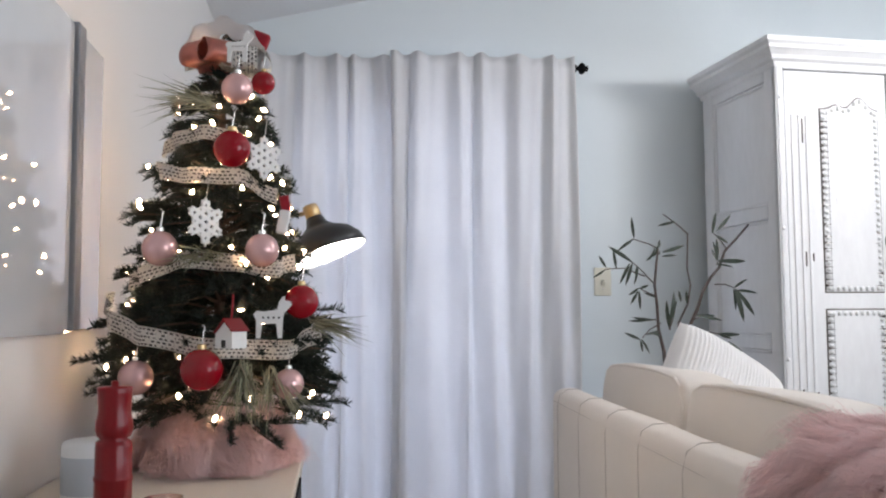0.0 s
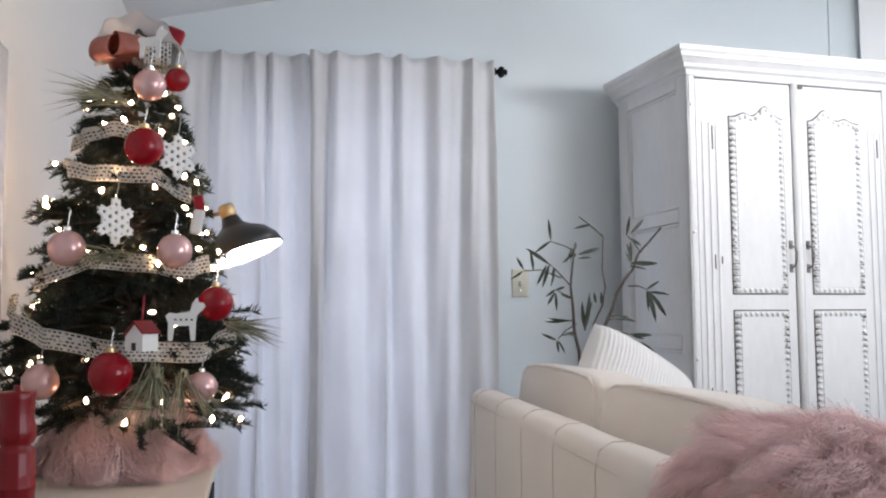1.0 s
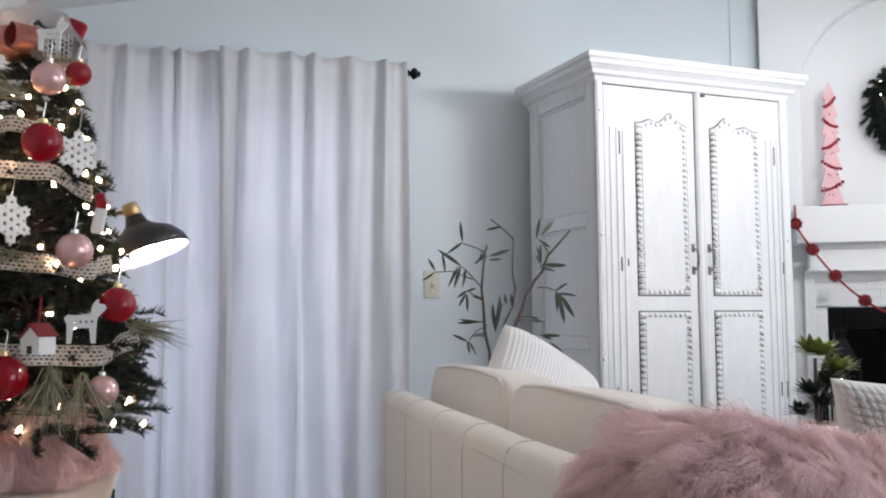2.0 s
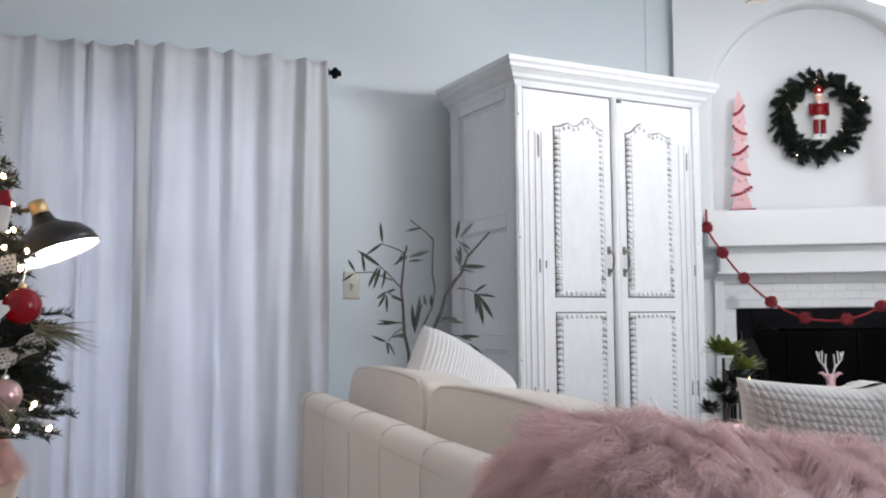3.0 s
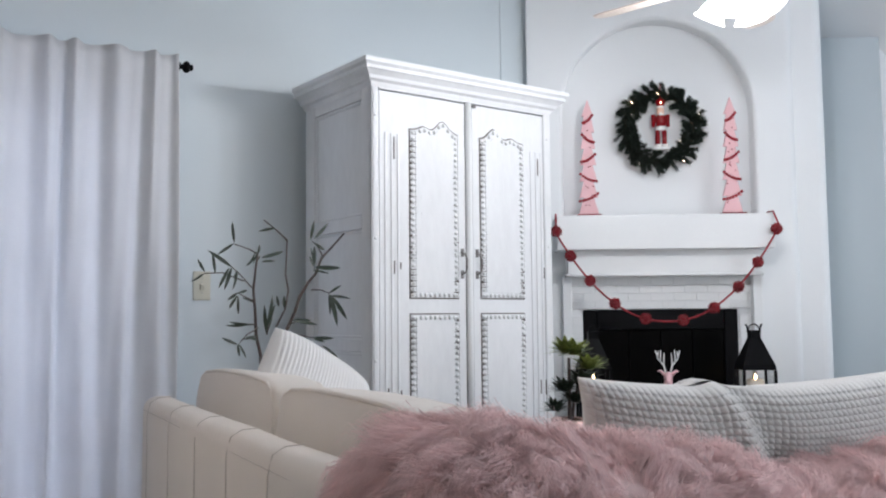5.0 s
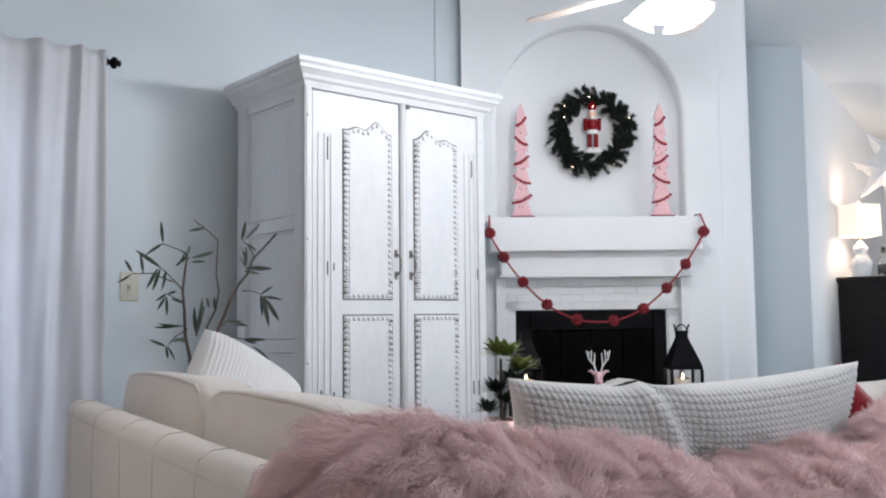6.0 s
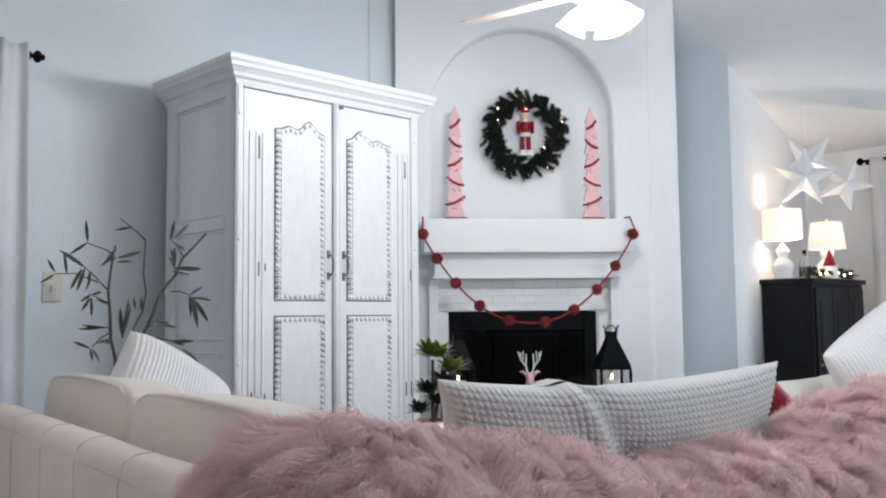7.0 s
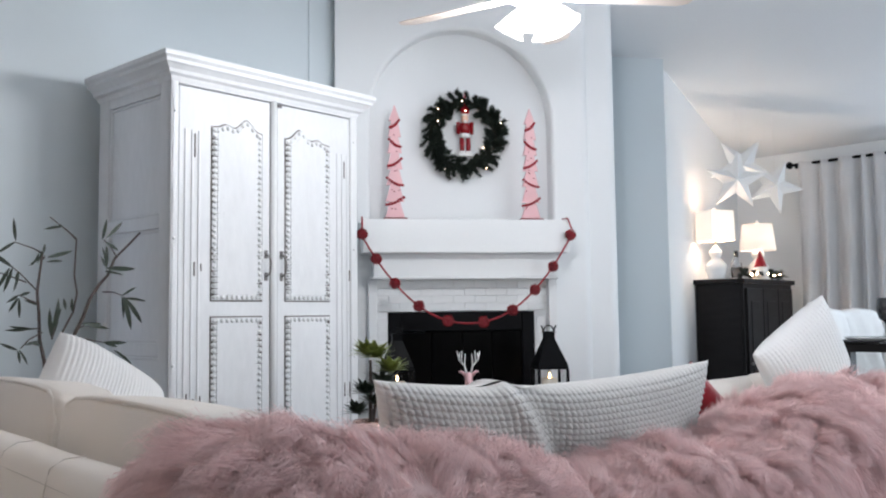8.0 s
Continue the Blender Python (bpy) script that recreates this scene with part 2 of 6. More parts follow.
def lathe(profile, n=24, flute=0.0, flutes=0, capped=True):
    """A turned shape round z from (radius, height) pairs."""
    bm, rings = bmesh.new(), []
    for r, z in profile:
        ring = []
        for i in range(n):
            a = 2 * math.pi * i / n
            q = r * (1 + flute * math.cos(flutes * a))
            ring.append(bm.verts.new((q * math.cos(a), q * math.sin(a), z)))
        rings.append(ring)
    for a, b in zip(rings, rings[1:]):
        for i in range(n):
            bm.faces.new((a[i], a[(i + 1) % n], b[(i + 1) % n], b[i]))
    for ring, flip in ((rings[0], True), (rings[-1], False)):
        if capped and profile[0 if flip else -1][0] > 1e-4:
            bm.faces.new(ring[::-1] if flip else ring)
    bmesh.ops.remove_doubles(bm, verts=bm.verts[:], dist=1e-5)
    bmesh.ops.recalc_face_normals(bm, faces=bm.faces[:])
    return bm


def tube(points, radius, n=8, taper=1.0):
    """A round bar along points; the radius shrinks to taper times itself."""
    bm, rings = bmesh.new(), []
    pts = [Vector(p) for p in points]
    side = None
    for i, p in enumerate(pts):
        d = (pts[min(i + 1, len(pts) - 1)] - pts[max(i - 1, 0)]).normalized()
        side = (side - d * side.dot(d)).normalized() if side else d.orthogonal().normalized()
        up = d.cross(side)
        r = radius * (1 + (taper - 1) * i / max(1, len(pts) - 1))
        rings.append([bm.verts.new(p + (side * math.cos(2 * math.pi * k / n) + up * math.sin(2 * math.pi * k / n)) * r) for k in range(n)])
    for a, b in zip(rings, rings[1:]):
        for i in range(n):
            bm.faces.new((a[i], a[(i + 1) % n], b[(i + 1) % n], b[i]))
    bm.faces.new(rings[0][::-1])
    bm.faces.new(rings[-1])
    return bm


def plate(outline, thick, holes=()):
    """A flat piece with that outline in x and z, thick along y, with square holes (x, z, half size, turn)."""
    bm = bmesh.new()
    edges = []
    for loop in (outline, *[[(x + h * math.cos(a + t), z + h * math.sin(a + t)) for a in (0, math.pi / 2, math.pi, 1.5 * math.pi)] for x, z, h, t in holes]):
        vs = [bm.verts.new((x, 0, z)) for x, z in loop]
        edges += [bm.edges.new((a, b)) for a, b in zip(vs, vs[1:] + vs[:1])]
    bmesh.ops.triangle_fill(bm, edges=edges, use_beauty=True)
    out = bmesh.ops.extrude_face_region(bm, geom=bm.faces[:])
    bmesh.ops.translate(bm, verts=[v for v in out["geom"] if isinstance(v, bmesh.types.BMVert)], vec=(0, thick, 0))
    bmesh.ops.recalc_face_normals(bm, faces=bm.faces[:])
    return bm


def pillow(w, h, t, n=40, m=28, pinch=0.07, waffle=(0, 0, 0.0), ribs=(0, 0.0), sag=0.0, crease=0.0):
    """A stuffed cushion, w along x, h along z, t along y, centre at its middle."""
    u = np.linspace(-1, 1, n + 1)
    v = np.linspace(-1, 1, m + 1)
    uu, vv = np.meshgrid(u, v, indexing="ij")
    body = (1 - np.abs(uu) ** 3.2) ** 0.55 * (1 - np.abs(vv) ** 3.2) ** 0.55
    relief = np.zeros_like(body)
    edge = np.minimum(1, np.minimum(1 - np.abs(uu), 1 - np.abs(vv)) * 14)
    if waffle[0]:
        relief = waffle[2] * np.minimum(np.abs(np.sin(uu * math.pi * waffle[0] / 2)) ** 0.9, np.abs(np.sin(vv * math.pi * waffle[1] / 2)) ** 0.6) * edge
    if ribs[0]:
        relief = ribs[1] * np.abs(np.sin(uu * math.pi * ribs[0] / 2)) * edge
    across = uu + 0.34 - 0.20 * (1 - vv)
    fold = crease * (np.exp(-((across - 0.09) / 0.11) ** 2) - 0.75 * np.exp(-((across + 0.05) / 0.07) ** 2)) * np.clip(vv + 1.2, 0, 1) * np.minimum(1, edge + 0.4)
    x = w / 2 * uu * (1 - pinch * (1 - vv ** 2))
    z = h / 2 * vv * (1 - pinch * (1 - uu ** 2)) - sag * (1 - uu ** 2) * (vv + 1) / 2 + 0.45 * crease * np.exp(-((uu + 0.36) / 0.07) ** 2) * np.clip(vv, 0, 1)
    verts, faces = [], []
    k = (n + 1) * (m + 1)
    for s in (-1, 1):
        y = s * (t / 2 * body + relief - fold)
        verts.append(np.stack([x, y, z], -1).reshape(-1, 3))
        idx = np.arange(k).reshape(n + 1, m + 1) + (0 if s < 0 else k)
        q = np.stack([idx[:-1, :-1], idx[1:, :-1], idx[1:, 1:], idx[:-1, 1:]], -1).reshape(-1, 4)
        faces.append(q if s < 0 else q[:, ::-1])
    bm = bmesh.new()
    mesh = bpy.data.meshes.new("tmp")
    mesh.from_pydata(np.concatenate(verts).tolist(), [], np.concatenate(faces).tolist())
    bm.from_mesh(mesh)
    bpy.data.meshes.remove(mesh)
    bmesh.ops.remove_doubles(bm, verts=bm.verts[:], dist=1e-5)
    return bm


def strands(roots, ways, length, width, droop=0.0, seed=1, curl=0.0):
    """Tapered hairs from roots along ways: vertices and faces."""
    rng = np.random.default_rng(seed)
    n = len(roots)
    ways = ways / np.linalg.norm(ways, axis=1, keepdims=True)
    side = np.cross(ways, rng.normal(size=(n, 3)))
    side /= np.linalg.norm(side, axis=1, keepdims=True)
    up = np.cross(side, ways)
    L = (length * rng.uniform(0.65, 1.2, n))[:, None]
    bend = up * (curl * rng.normal(size=n))[:, None] * L
    mid = roots + ways * L * 0.5 + bend * 0.5 - np.array([0, 0, 1]) * droop * L * 0.25
    tip = roots + ways * L * 0.97 + bend * 0.2 - np.array([0, 0, 1]) * droop * L
    w = side * width / 2
    verts = np.stack([roots - w, roots + w, mid + w * 0.8, mid - w * 0.8, tip], 1).reshape(-1, 3)
    base = np.arange(n)[:, None] * 5
    return verts, base + [0, 1, 2, 3], base + [3, 2, 4]


def hair_object(name, roots, ways, length, width, material, parent=None, label="", **kw):
    verts, quads, tris = strands(np.asarray(roots, float), np.asarray(ways, float), length, width, **kw)
    return raw(name, verts.tolist(), quads.tolist() + tris.tolist(), material, parent, label, True)


def strip(points, outs, width, material, name, parent, thick=0.0015):
    """A ribbon along points, its width along the second vectors, with lengths in its uv map."""
    bm = bmesh.new()
    uv = bm.loops.layers.uv.new("uv")
    rows, run, m = [], 0.0, 5
    for i, (p, o) in enumerate(zip(points, outs)):
        if i:
            run += (Vector(p) - Vector(points[i - 1])).length
        rows.append((run, [bm.verts.new(Vector(p) + Vector(o) * width * (j / m - 0.5)) for j in range(m + 1)]))
    for (ra, a), (rb, b) in zip(rows, rows[1:]):
        for j in range(m):
            f = bm.faces.new((a[j], b[j], b[j + 1], a[j + 1]))
            for loop, c in zip(f.loops, ((ra, j), (rb, j), (rb, j + 1), (ra, j + 1))):
                loop[uv].uv = (c[0], c[1] / m * width)
    bmesh.ops.solidify(bm, geom=bm.faces[:], thickness=thick)
    return part(name, bm, material, parent, smooth=True)


# ---- the room ----
XL, YW = -0.452, 3.54          # left wall's face, curtain wall's face
RIDGE_X, SLOPE, EAVE = 2.91, 0.236, 2.23
RIDGE_Z = EAVE + SLOPE * (RIDGE_X - XL)


def ceiling_z(x):
    return EAVE + SLOPE * (x - XL) if x < RIDGE_X else RIDGE_Z - SLOPE * (x - RIDGE_X)


def structure(name, bm, material, label, category, m=None):
    return tagged(part(name, bm, material, m=m), label, category, kind="structure")


def build_shell():
    structure("floor", box(-0.7, 7.4, -1.6, 5.2, -0.12, 0.0), FLOOR, "pale grey tiled floor, mostly hidden below", "floor")
    # the wall with the window: pieces round the opening
    bm = bmesh.new()
    for x0, x1, z0, z1 in ((XL - 0.15, -0.15, 0, 3.3), (-0.15, 0.75, 0, 0.25), (-0.15, 0.75, 1.95, 3.3), (0.75, 3.3, 0, 3.3)):
        box(x0, x1, YW, YW + 0.15, z0, z1, into=bm)
    structure("wall_curtain", bm, WALL_BLUE, "pale blue painted wall behind the curtain and armoire", "wall")
    structure("wall_left", box(XL - 0.15, XL, -1.30, YW, 0, 3.3), WALL_LEFT, "warm white painted wall beside the tree", "wall")
    bm = bmesh.new()
    for x0, x1, z0, z1 in ((XL - 0.15, 2.2, 0, 3.3), (2.2, 4.6, 0, 0.5), (2.2, 4.6, 2.2, 3.3), (4.6, 6.37, 0, 3.3)):
        box(x0, x1, -1.45, -1.30, z0, z1, into=bm)
    structure("wall_behind", bm, WALL_WHITE, "white wall with a wide window opening", "wall")
    bm = bmesh.new()
    for y0, y1, z0, z1 in ((-1.30, 0.3, 0, 3.3), (0.3, 2.0, 0, 0.25), (0.3, 2.0, 2.15, 3.3), (2.0, 3.5, 0, 3.3)):
        box(6.22, 6.37, y0, y1, z0, z1, into=bm)
    structure("wall_dining_side", bm, WALL_WHITE, "white dining wall behind the curtain", "wall")
    m = pose(4.735, 2.94, 0, 0, 0, 13)
    structure("wall_dining", box(0, 1.55, 0, 0.14, 0, 3.0), WALL_WHITE, "white wall lit by the table lamps", "wall", m)
    # shade of the passage is put into the colour of these two walls
    structure("wall_passage", box(-0.14, 0.0, 0.004, 2.3, 0, 3.2), WALL_GREY_SHADE, "passage wall with its shade put into a grey blue colour", "wall", pose(4.735, 2.94, 0, 0, 0, 33))
    structure("wall_north_end", box(2.6, 5.2, 4.6, 4.75, 0, 3.3), WALL_GREY_SHADE, "wall closing the passage, shade put into its grey", "wall")
    # two slopes of the ceiling
    bm = bmesh.new()
    for xa, xb in ((XL - 0.15, RIDGE_X), (RIDGE_X, 7.2)):
        za, zb = ceiling_z(xa), ceiling_z(xb)
        vs = [bm.verts.new(p) for p in ((xa, -1.45, za), (xb, -1.45, zb), (xb, 5.0, zb), (xa, 5.0, za), (xa, -1.45, za + 0.2), (xb, -1.45, zb + 0.2), (xb, 5.0, zb + 0.2), (xa, 5.0, za + 0.2))]
        for f in ((3, 2, 1, 0), (4, 5, 6, 7), (0, 1, 5, 4), (1, 2, 6, 5), (2, 3, 7, 6), (3, 0, 4, 7)):
            bm.faces.new([vs[i] for i in f])
    structure("ceiling", bm, CEILING, "vaulted white plaster ceiling", "ceiling")
    structure("trim", box(2.544, 2.70, YW - 0.008, YW, 0, 2.95, 0.004), WALL_BLUE, "flat vertical trim beside the chimney breast", "trim")
    w = empty("window_1", pose(0.3, YW + 0.06, 1.1), "white framed window behind closed curtains", "window", kind="structure")
    bm = bmesh.new()
    for x0, x1, z0, z1 in ((-0.45, -0.39, -0.85, 0.85), (0.39, 0.45, -0.85, 0.85), (-0.39, 0.39, -0.85, -0.79), (-0.39, 0.39, 0.79, 0.85), (-0.02, 0.02, -0.79, 0.79)):
        box(x0, x1, -0.02, 0.03, z0, z1, 0.003, 1, into=bm)
    part("window_frame", bm, TRIM, w)
    for x0, x1 in ((-0.39, -0.02), (0.02, 0.39)):
        pane = part("pane", box(x0, x1, 0.0, 0.005, -0.79, 0.79), GLASS, w)
        pane.visible_shadow = False


build_shell()

# ---- curtain on the pale blue wall ----


def curtain_panel(x0, x1, y, top, folds, seed, parent, amp=0.029):
    rng = np.random.default_rng(seed)
    n, m = int(folds * 16), 44
    s = np.linspace(0, 1, n + 1)
    z = np.linspace(0, 1, m + 1)
    knots = np.concatenate([[0], np.cumsum(rng.uniform(0.55, 1.6, int(folds)))])
    phase = np.interp(s * knots[-1], knots, np.arange(int(folds) + 1)) * 2 * math.pi
    a = np.interp(s * folds, np.arange(int(folds) + 2), rng.uniform(0.6, 1.25, int(folds) + 2))
    drift = np.interp(s * folds, np.arange(int(folds) + 2), rng.normal(0, 0.014, int(folds) + 2))
    verts = []
    for zi in z:
        loose = 0.55 + 0.60 * zi
        x = x0 + (x1 - x0) * s + drift * zi + 0.010 * np.sin(phase * 0.5 + 3 * zi)
        yy = y - amp * loose * a * np.sin(phase + 0.5 * math.sin(4 * zi + seed)) - 0.008 * np.sin(2 * phase + 5 * zi) * (1 - 0.5 * zi)
        zz = top * (1 - zi) + 0.015 * zi + 0.005 * np.cos(phase) * (zi < 0.02)
        verts.append(np.stack([x, yy, zz], -1))
    verts = np.stack(verts, 1).reshape(-1, 3)
    idx = np.arange((n + 1) * (m + 1)).reshape(n + 1, m + 1)
    faces = np.stack([idx[:-1, :-1], idx[:-1, 1:], idx[1:, 1:], idx[1:, :-1]], -1).reshape(-1, 4)
    ob = raw("curtain_panel", verts.tolist(), faces.tolist(), LINEN, parent, "white linen drape in soft folds", True)
    mod = ob.modifiers.new("cloth", "SOLIDIFY")
    mod.thickness = 0.002
    return ob


def rod_finial(sign=1):
    bm = lathe([(0.009, 0), (0.016, 0.004), (0.016, 0.010), (0.009, 0.014), (0.010, 0.020), (0.021, 0.028), (0.024, 0.036), (0.020, 0.045), (0.010, 0.050), (0.012, 0.054), (0.013, 0.058), (0.0, 0.064)], 20)
    return moved(bm, pose(0, 0, 0, 0, 90 * sign, 0))


curtain = empty("curtain", pose(0, 0, 0), "floor length white linen curtains on a black rod", "curtain")
curtain_panel(XL + 0.03, 0.285, 3.425, 2.105, 7, 3, curtain, amp=0.034)
curtain_panel(0.215, 0.935, 3.385, 2.112, 6, 8, curtain, amp=0.038)
part("curtain_rod", moved(lathe([(0.009, 0), (0.009, 1.388)], 14), pose(-0.43, 3.476, 2.095, 0, 90, 0)), BLACK, curtain, "black iron rod", True)
part("finial", rod_finial(), BLACK, curtain, "black turned finial", True, m=pose(0.956, 3.476, 2.096))
part("bracket", box(0.925, 0.94, 3.466, YW, 2.06, 2.075, 0.002), BLACK, curtain)

switch = empty("light_switch", pose(1.08, YW, 1.24), "ivory plastic light switch on the wall", "light switch")
part("cover_plate", box(-0.035, 0.035, -0.007, 0, -0.057, 0.057, 0.004), BISQUE, switch, smooth=True)
part("toggle", moved(box(-0.006, 0.006, -0.018, 0, -0.010, 0.010, 0.002), pose(0, -0.005, 0, 25)), BISQUE, switch)
for z in (-0.03, 0.03):
    part("screw", moved(lathe([(0.003, 0), (0.003, 0.001), (0, 0.0015)], 10), pose(0, -0.007, z, 90)), SILVER, switch)


# ---- armoire ----
def scalloped(x0, x1, z0, z1, crest, step=0.022):
    """A chain of small carved lobes round a panel; its top rises to a crest."""
    bm = bmesh.new()

    def lobe(x, z, turn):
        b = lathe([(0.0085, 0), (0.0085, 0.004), (0.005, 0.008), (0, 0.009)], 8)
        bmesh.ops.scale(b, vec=(1.0, 0.85, 1), verts=b.verts[:])
        merge(bm, moved(b, Matrix.Translation((x, 0, z)) @ pose(0, 0, 0, 90, 0, 0) @ pose(0, 0, 0, 0, 0, turn)))
    k = int((z1 - z0) / step)
    for i in range(k + 1):
        z = z0 + (z1 - z0) * i / k
        lobe(x0 + 0.010, z, 0)
        lobe(x1 - 0.010, z, 0)
    k = int((x1 - x0) / step)
    for i in range(1, k):
        x = x0 + (x1 - x0) * i / k
        lobe(x, z0, 90)
        lobe(x, z1 + crest(i / k), 90)
    return bm


def panel_outline(x0, x1, z0, z1, crest, n=24):
    return [(x0, z0), (x1, z0)] + [(x1 + (x0 - x1) * i / n, z1 + crest(1 - i / n)) for i in range(n + 1)]


def build_armoire():
    a = empty("armoire", pose(1.471, 2.865, 0, 0, 0, 4.36), "tall distressed white wooden armoire with two carved doors", "armoire")
    L, R, F, B, TOP = 0.06, 0.955, 0.06, 0.585, 1.985
    part("side_panel", box(L + 0.012, L + 0.03, F + 0.02, B, 0.08, TOP), PAINT, a)
    part("side_panel", box(R - 0.03, R - 0.012, F + 0.02, B, 0.08, TOP), PAINT, a)
    part("back_panel", box(L + 0.03, R - 0.03, B - 0.02, B, 0.08, TOP), PAINT, a)
    part("top_board", box(L, R, F, B, TOP, TOP + 0.02), PAINT, a)
    part("base_board", box(L - 0.01, R + 0.01, F - 0.01, B, 0.0, 0.12, 0.006), PAINT, a)
    # frame of the visible side: stiles and rails round sunk panels
    for y0, y1 in ((F, F + 0.075), (B - 0.075, B)):
        part("side_stile", box(L, L + 0.014, y0, y1, 0.12, TOP, 0.003, 1), PAINT, a)
    for z0, z1 in ((0.12, 0.22), (0.98, 1.03), (1.44, 1.49), (1.93, TOP)):
        part("side_rail", box(L + 0.001, L + 0.014, F + 0.075, B - 0.075, z0, z1, 0.003, 1), PAINT, a)
    for z0, z1 in ((1.03, 1.44), (1.49, 1.93), (0.22, 0.98)):
        bm = bmesh.new()
        for y0, y1, za, zb in ((F + 0.077, F + 0.088, z0 + 0.002, z1 - 0.002), (B - 0.088, B - 0.077, z0 + 0.002, z1 - 0.002), (F + 0.088, B - 0.088, z1 - 0.012, z1 - 0.002), (F + 0.088, B - 0.088, z0 + 0.002, z0 + 0.012)):
            box(L + 0.006, L + 0.0118, y0, y1, za, zb, 0.002, 1, into=bm)
        part("side_moulding", bm, PAINT, a)
    # front frame
    part("front_stile", box(L, 0.092, F, F + 0.02, 0.12, TOP, 0.004, 1), PAINT, a)
    part("front_stile", box(0.915, R, F, F + 0.02, 0.12, TOP, 0.004, 1), PAINT_EDGE, a)
    part("front_rail", box(0.092, 0.915, F, F + 0.02, 1.962, TOP, 0.002, 1), PAINT, a)
    part("front_rail", box(0.092, 0.915, F, F + 0.02, 0.12, 0.2, 0.002, 1), PAINT, a)
    # dark board: shade of the door gaps put into its colour
    part("inner_shadow_board", box(0.092, 0.915, F + 0.022, F + 0.03, 0.2, 1.962), GAP_SHADE_WEAR, a)
    # cornice: stepped moulding that returns along both sides
    steps = [(0.058, 1.968), (0.052, 1.985), (0.038, 1.992), (0.034, 2.004), (0.018, 2.018), (0.010, 2.022), (0.010, 2.034), (0.0, 2.044), (0.0, 2.060)]
    bm = bmesh.new()
    rings = []
    for o, z in steps:
        rings.append([bm.verts.new(p) for p in ((o, B + 0.01, z), (o, o, z), (1.012 - o, o, z), (1.012 - o, B + 0.01, z))])
    for p, q in zip(rings, rings[1:]):
        for i in range(3):
            bm.faces.new((p[i], p[i + 1], q[i + 1], q[i]))
    bm.faces.new(rings[-1])
    part("cornice", bm, PAINT, a, "moulded cornice with rubbed edges")
    # doors
    for i, (d0, d1, p0, p1, flip) in enumerate(((0.094, 0.497, 0.232, 0.455, False), (0.530, 0.913, 0.572, 0.795, True))):
        door = part("door", box(d0, d1, F + 0.004, F + 0.02, 0.205, 1.958, 0.003, 1), PAINT, a)

        def crest(u, flip=flip):
            u = 1 - u if flip else u
            return 0.045 * math.exp(-((u - 0.68) / 0.16) ** 2) + 0.016 * math.exp(-((u - 0.28) / 0.12) ** 2)
        flat = lambda u: 0.0
        for z0, z1, c in ((1.182, 1.822, crest), (0.40, 1.118, flat)):
            outline = panel_outline(p0, p1, z0, z1, c)
            # dark rim plate draws the shaded line round the panel; nothing is cut in
            groove = part("panel_groove_shade", moved(plate(panel_outline(p0 - 0.005, p1 + 0.005, z0 - 0.005, z1 + 0.005, c), 0.001), pose(0, F + 0.0032, 0)), GAP_SHADE_WEAR, door)
            part("door_panel", moved(plate(outline, 0.004), pose(0, F - 0.001, 0)), PAINT, door, "raised carved panel")
            inner = panel_outline(p0 + 0.022, p1 - 0.022, z0 + 0.022, z1 - 0.022, c)
            part("panel_field", moved(plate(inner, 0.004), pose(0, F - 0.004, 0)), PAINT, door)
            part("carved_border", moved(scalloped(p0, p1, z0 + 0.010, z1 - 0.012, c), pose(0, F - 0.001, 0)), PAINT_EDGE, door, "scalloped carving with dark hollows")
            # dark blocks for the shade and wear in the hollows between the lobes
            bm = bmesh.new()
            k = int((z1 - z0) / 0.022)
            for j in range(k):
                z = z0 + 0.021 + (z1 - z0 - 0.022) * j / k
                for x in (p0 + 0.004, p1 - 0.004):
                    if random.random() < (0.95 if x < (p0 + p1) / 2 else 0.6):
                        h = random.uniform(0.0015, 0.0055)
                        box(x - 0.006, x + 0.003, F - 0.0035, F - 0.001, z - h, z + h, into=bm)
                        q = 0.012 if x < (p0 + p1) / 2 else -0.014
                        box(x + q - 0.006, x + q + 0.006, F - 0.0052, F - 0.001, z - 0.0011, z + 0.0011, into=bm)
            tagged(part("hollow_shade_wear", bm, GAP_SHADE_WEAR, door), kind="stuff")
        # fluted strip beside the panel
        x0 = 0.104 if not flip else 0.825
        for j in range(3):
            x = x0 + 0.012 + 0.028 * j
            part("fluting", box(x, x + 0.010, F - 0.0005, F + 0.003, 0.45, 1.80, 0.0015, 1), PAINT, door)
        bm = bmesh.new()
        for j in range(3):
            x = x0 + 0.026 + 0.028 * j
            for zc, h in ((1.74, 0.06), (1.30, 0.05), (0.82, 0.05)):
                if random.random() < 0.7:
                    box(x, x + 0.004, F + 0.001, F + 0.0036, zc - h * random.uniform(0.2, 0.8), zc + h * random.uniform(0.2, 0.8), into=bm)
        tagged(part("worn_groove", bm, GAP_SHADE_WEAR, door), kind="stuff")
        for zc in (1.86, 1.40, 0.95, 0.5):
            part("peg", moved(lathe([(0.007, 0), (0.007, 0.002), (0.004, 0.004), (0, 0.005)], 12), pose(0.076 if not flip else 0.935, F, zc, 90)), PAINT_EDGE, door)
        hx = 0.478 if not flip else 0.552
        pts = [(hx, F + 0.004, 1.36), (hx, F - 0.018, 1.352), (hx + 0.002, F - 0.027, 1.33), (hx, F - 0.027, 1.30), (hx, F - 0.018, 1.282), (hx, F + 0.004, 1.274)]
        handle = part("handle", tube(pts, 0.0036, 8), IRON, door, "worn iron pull handle", True)
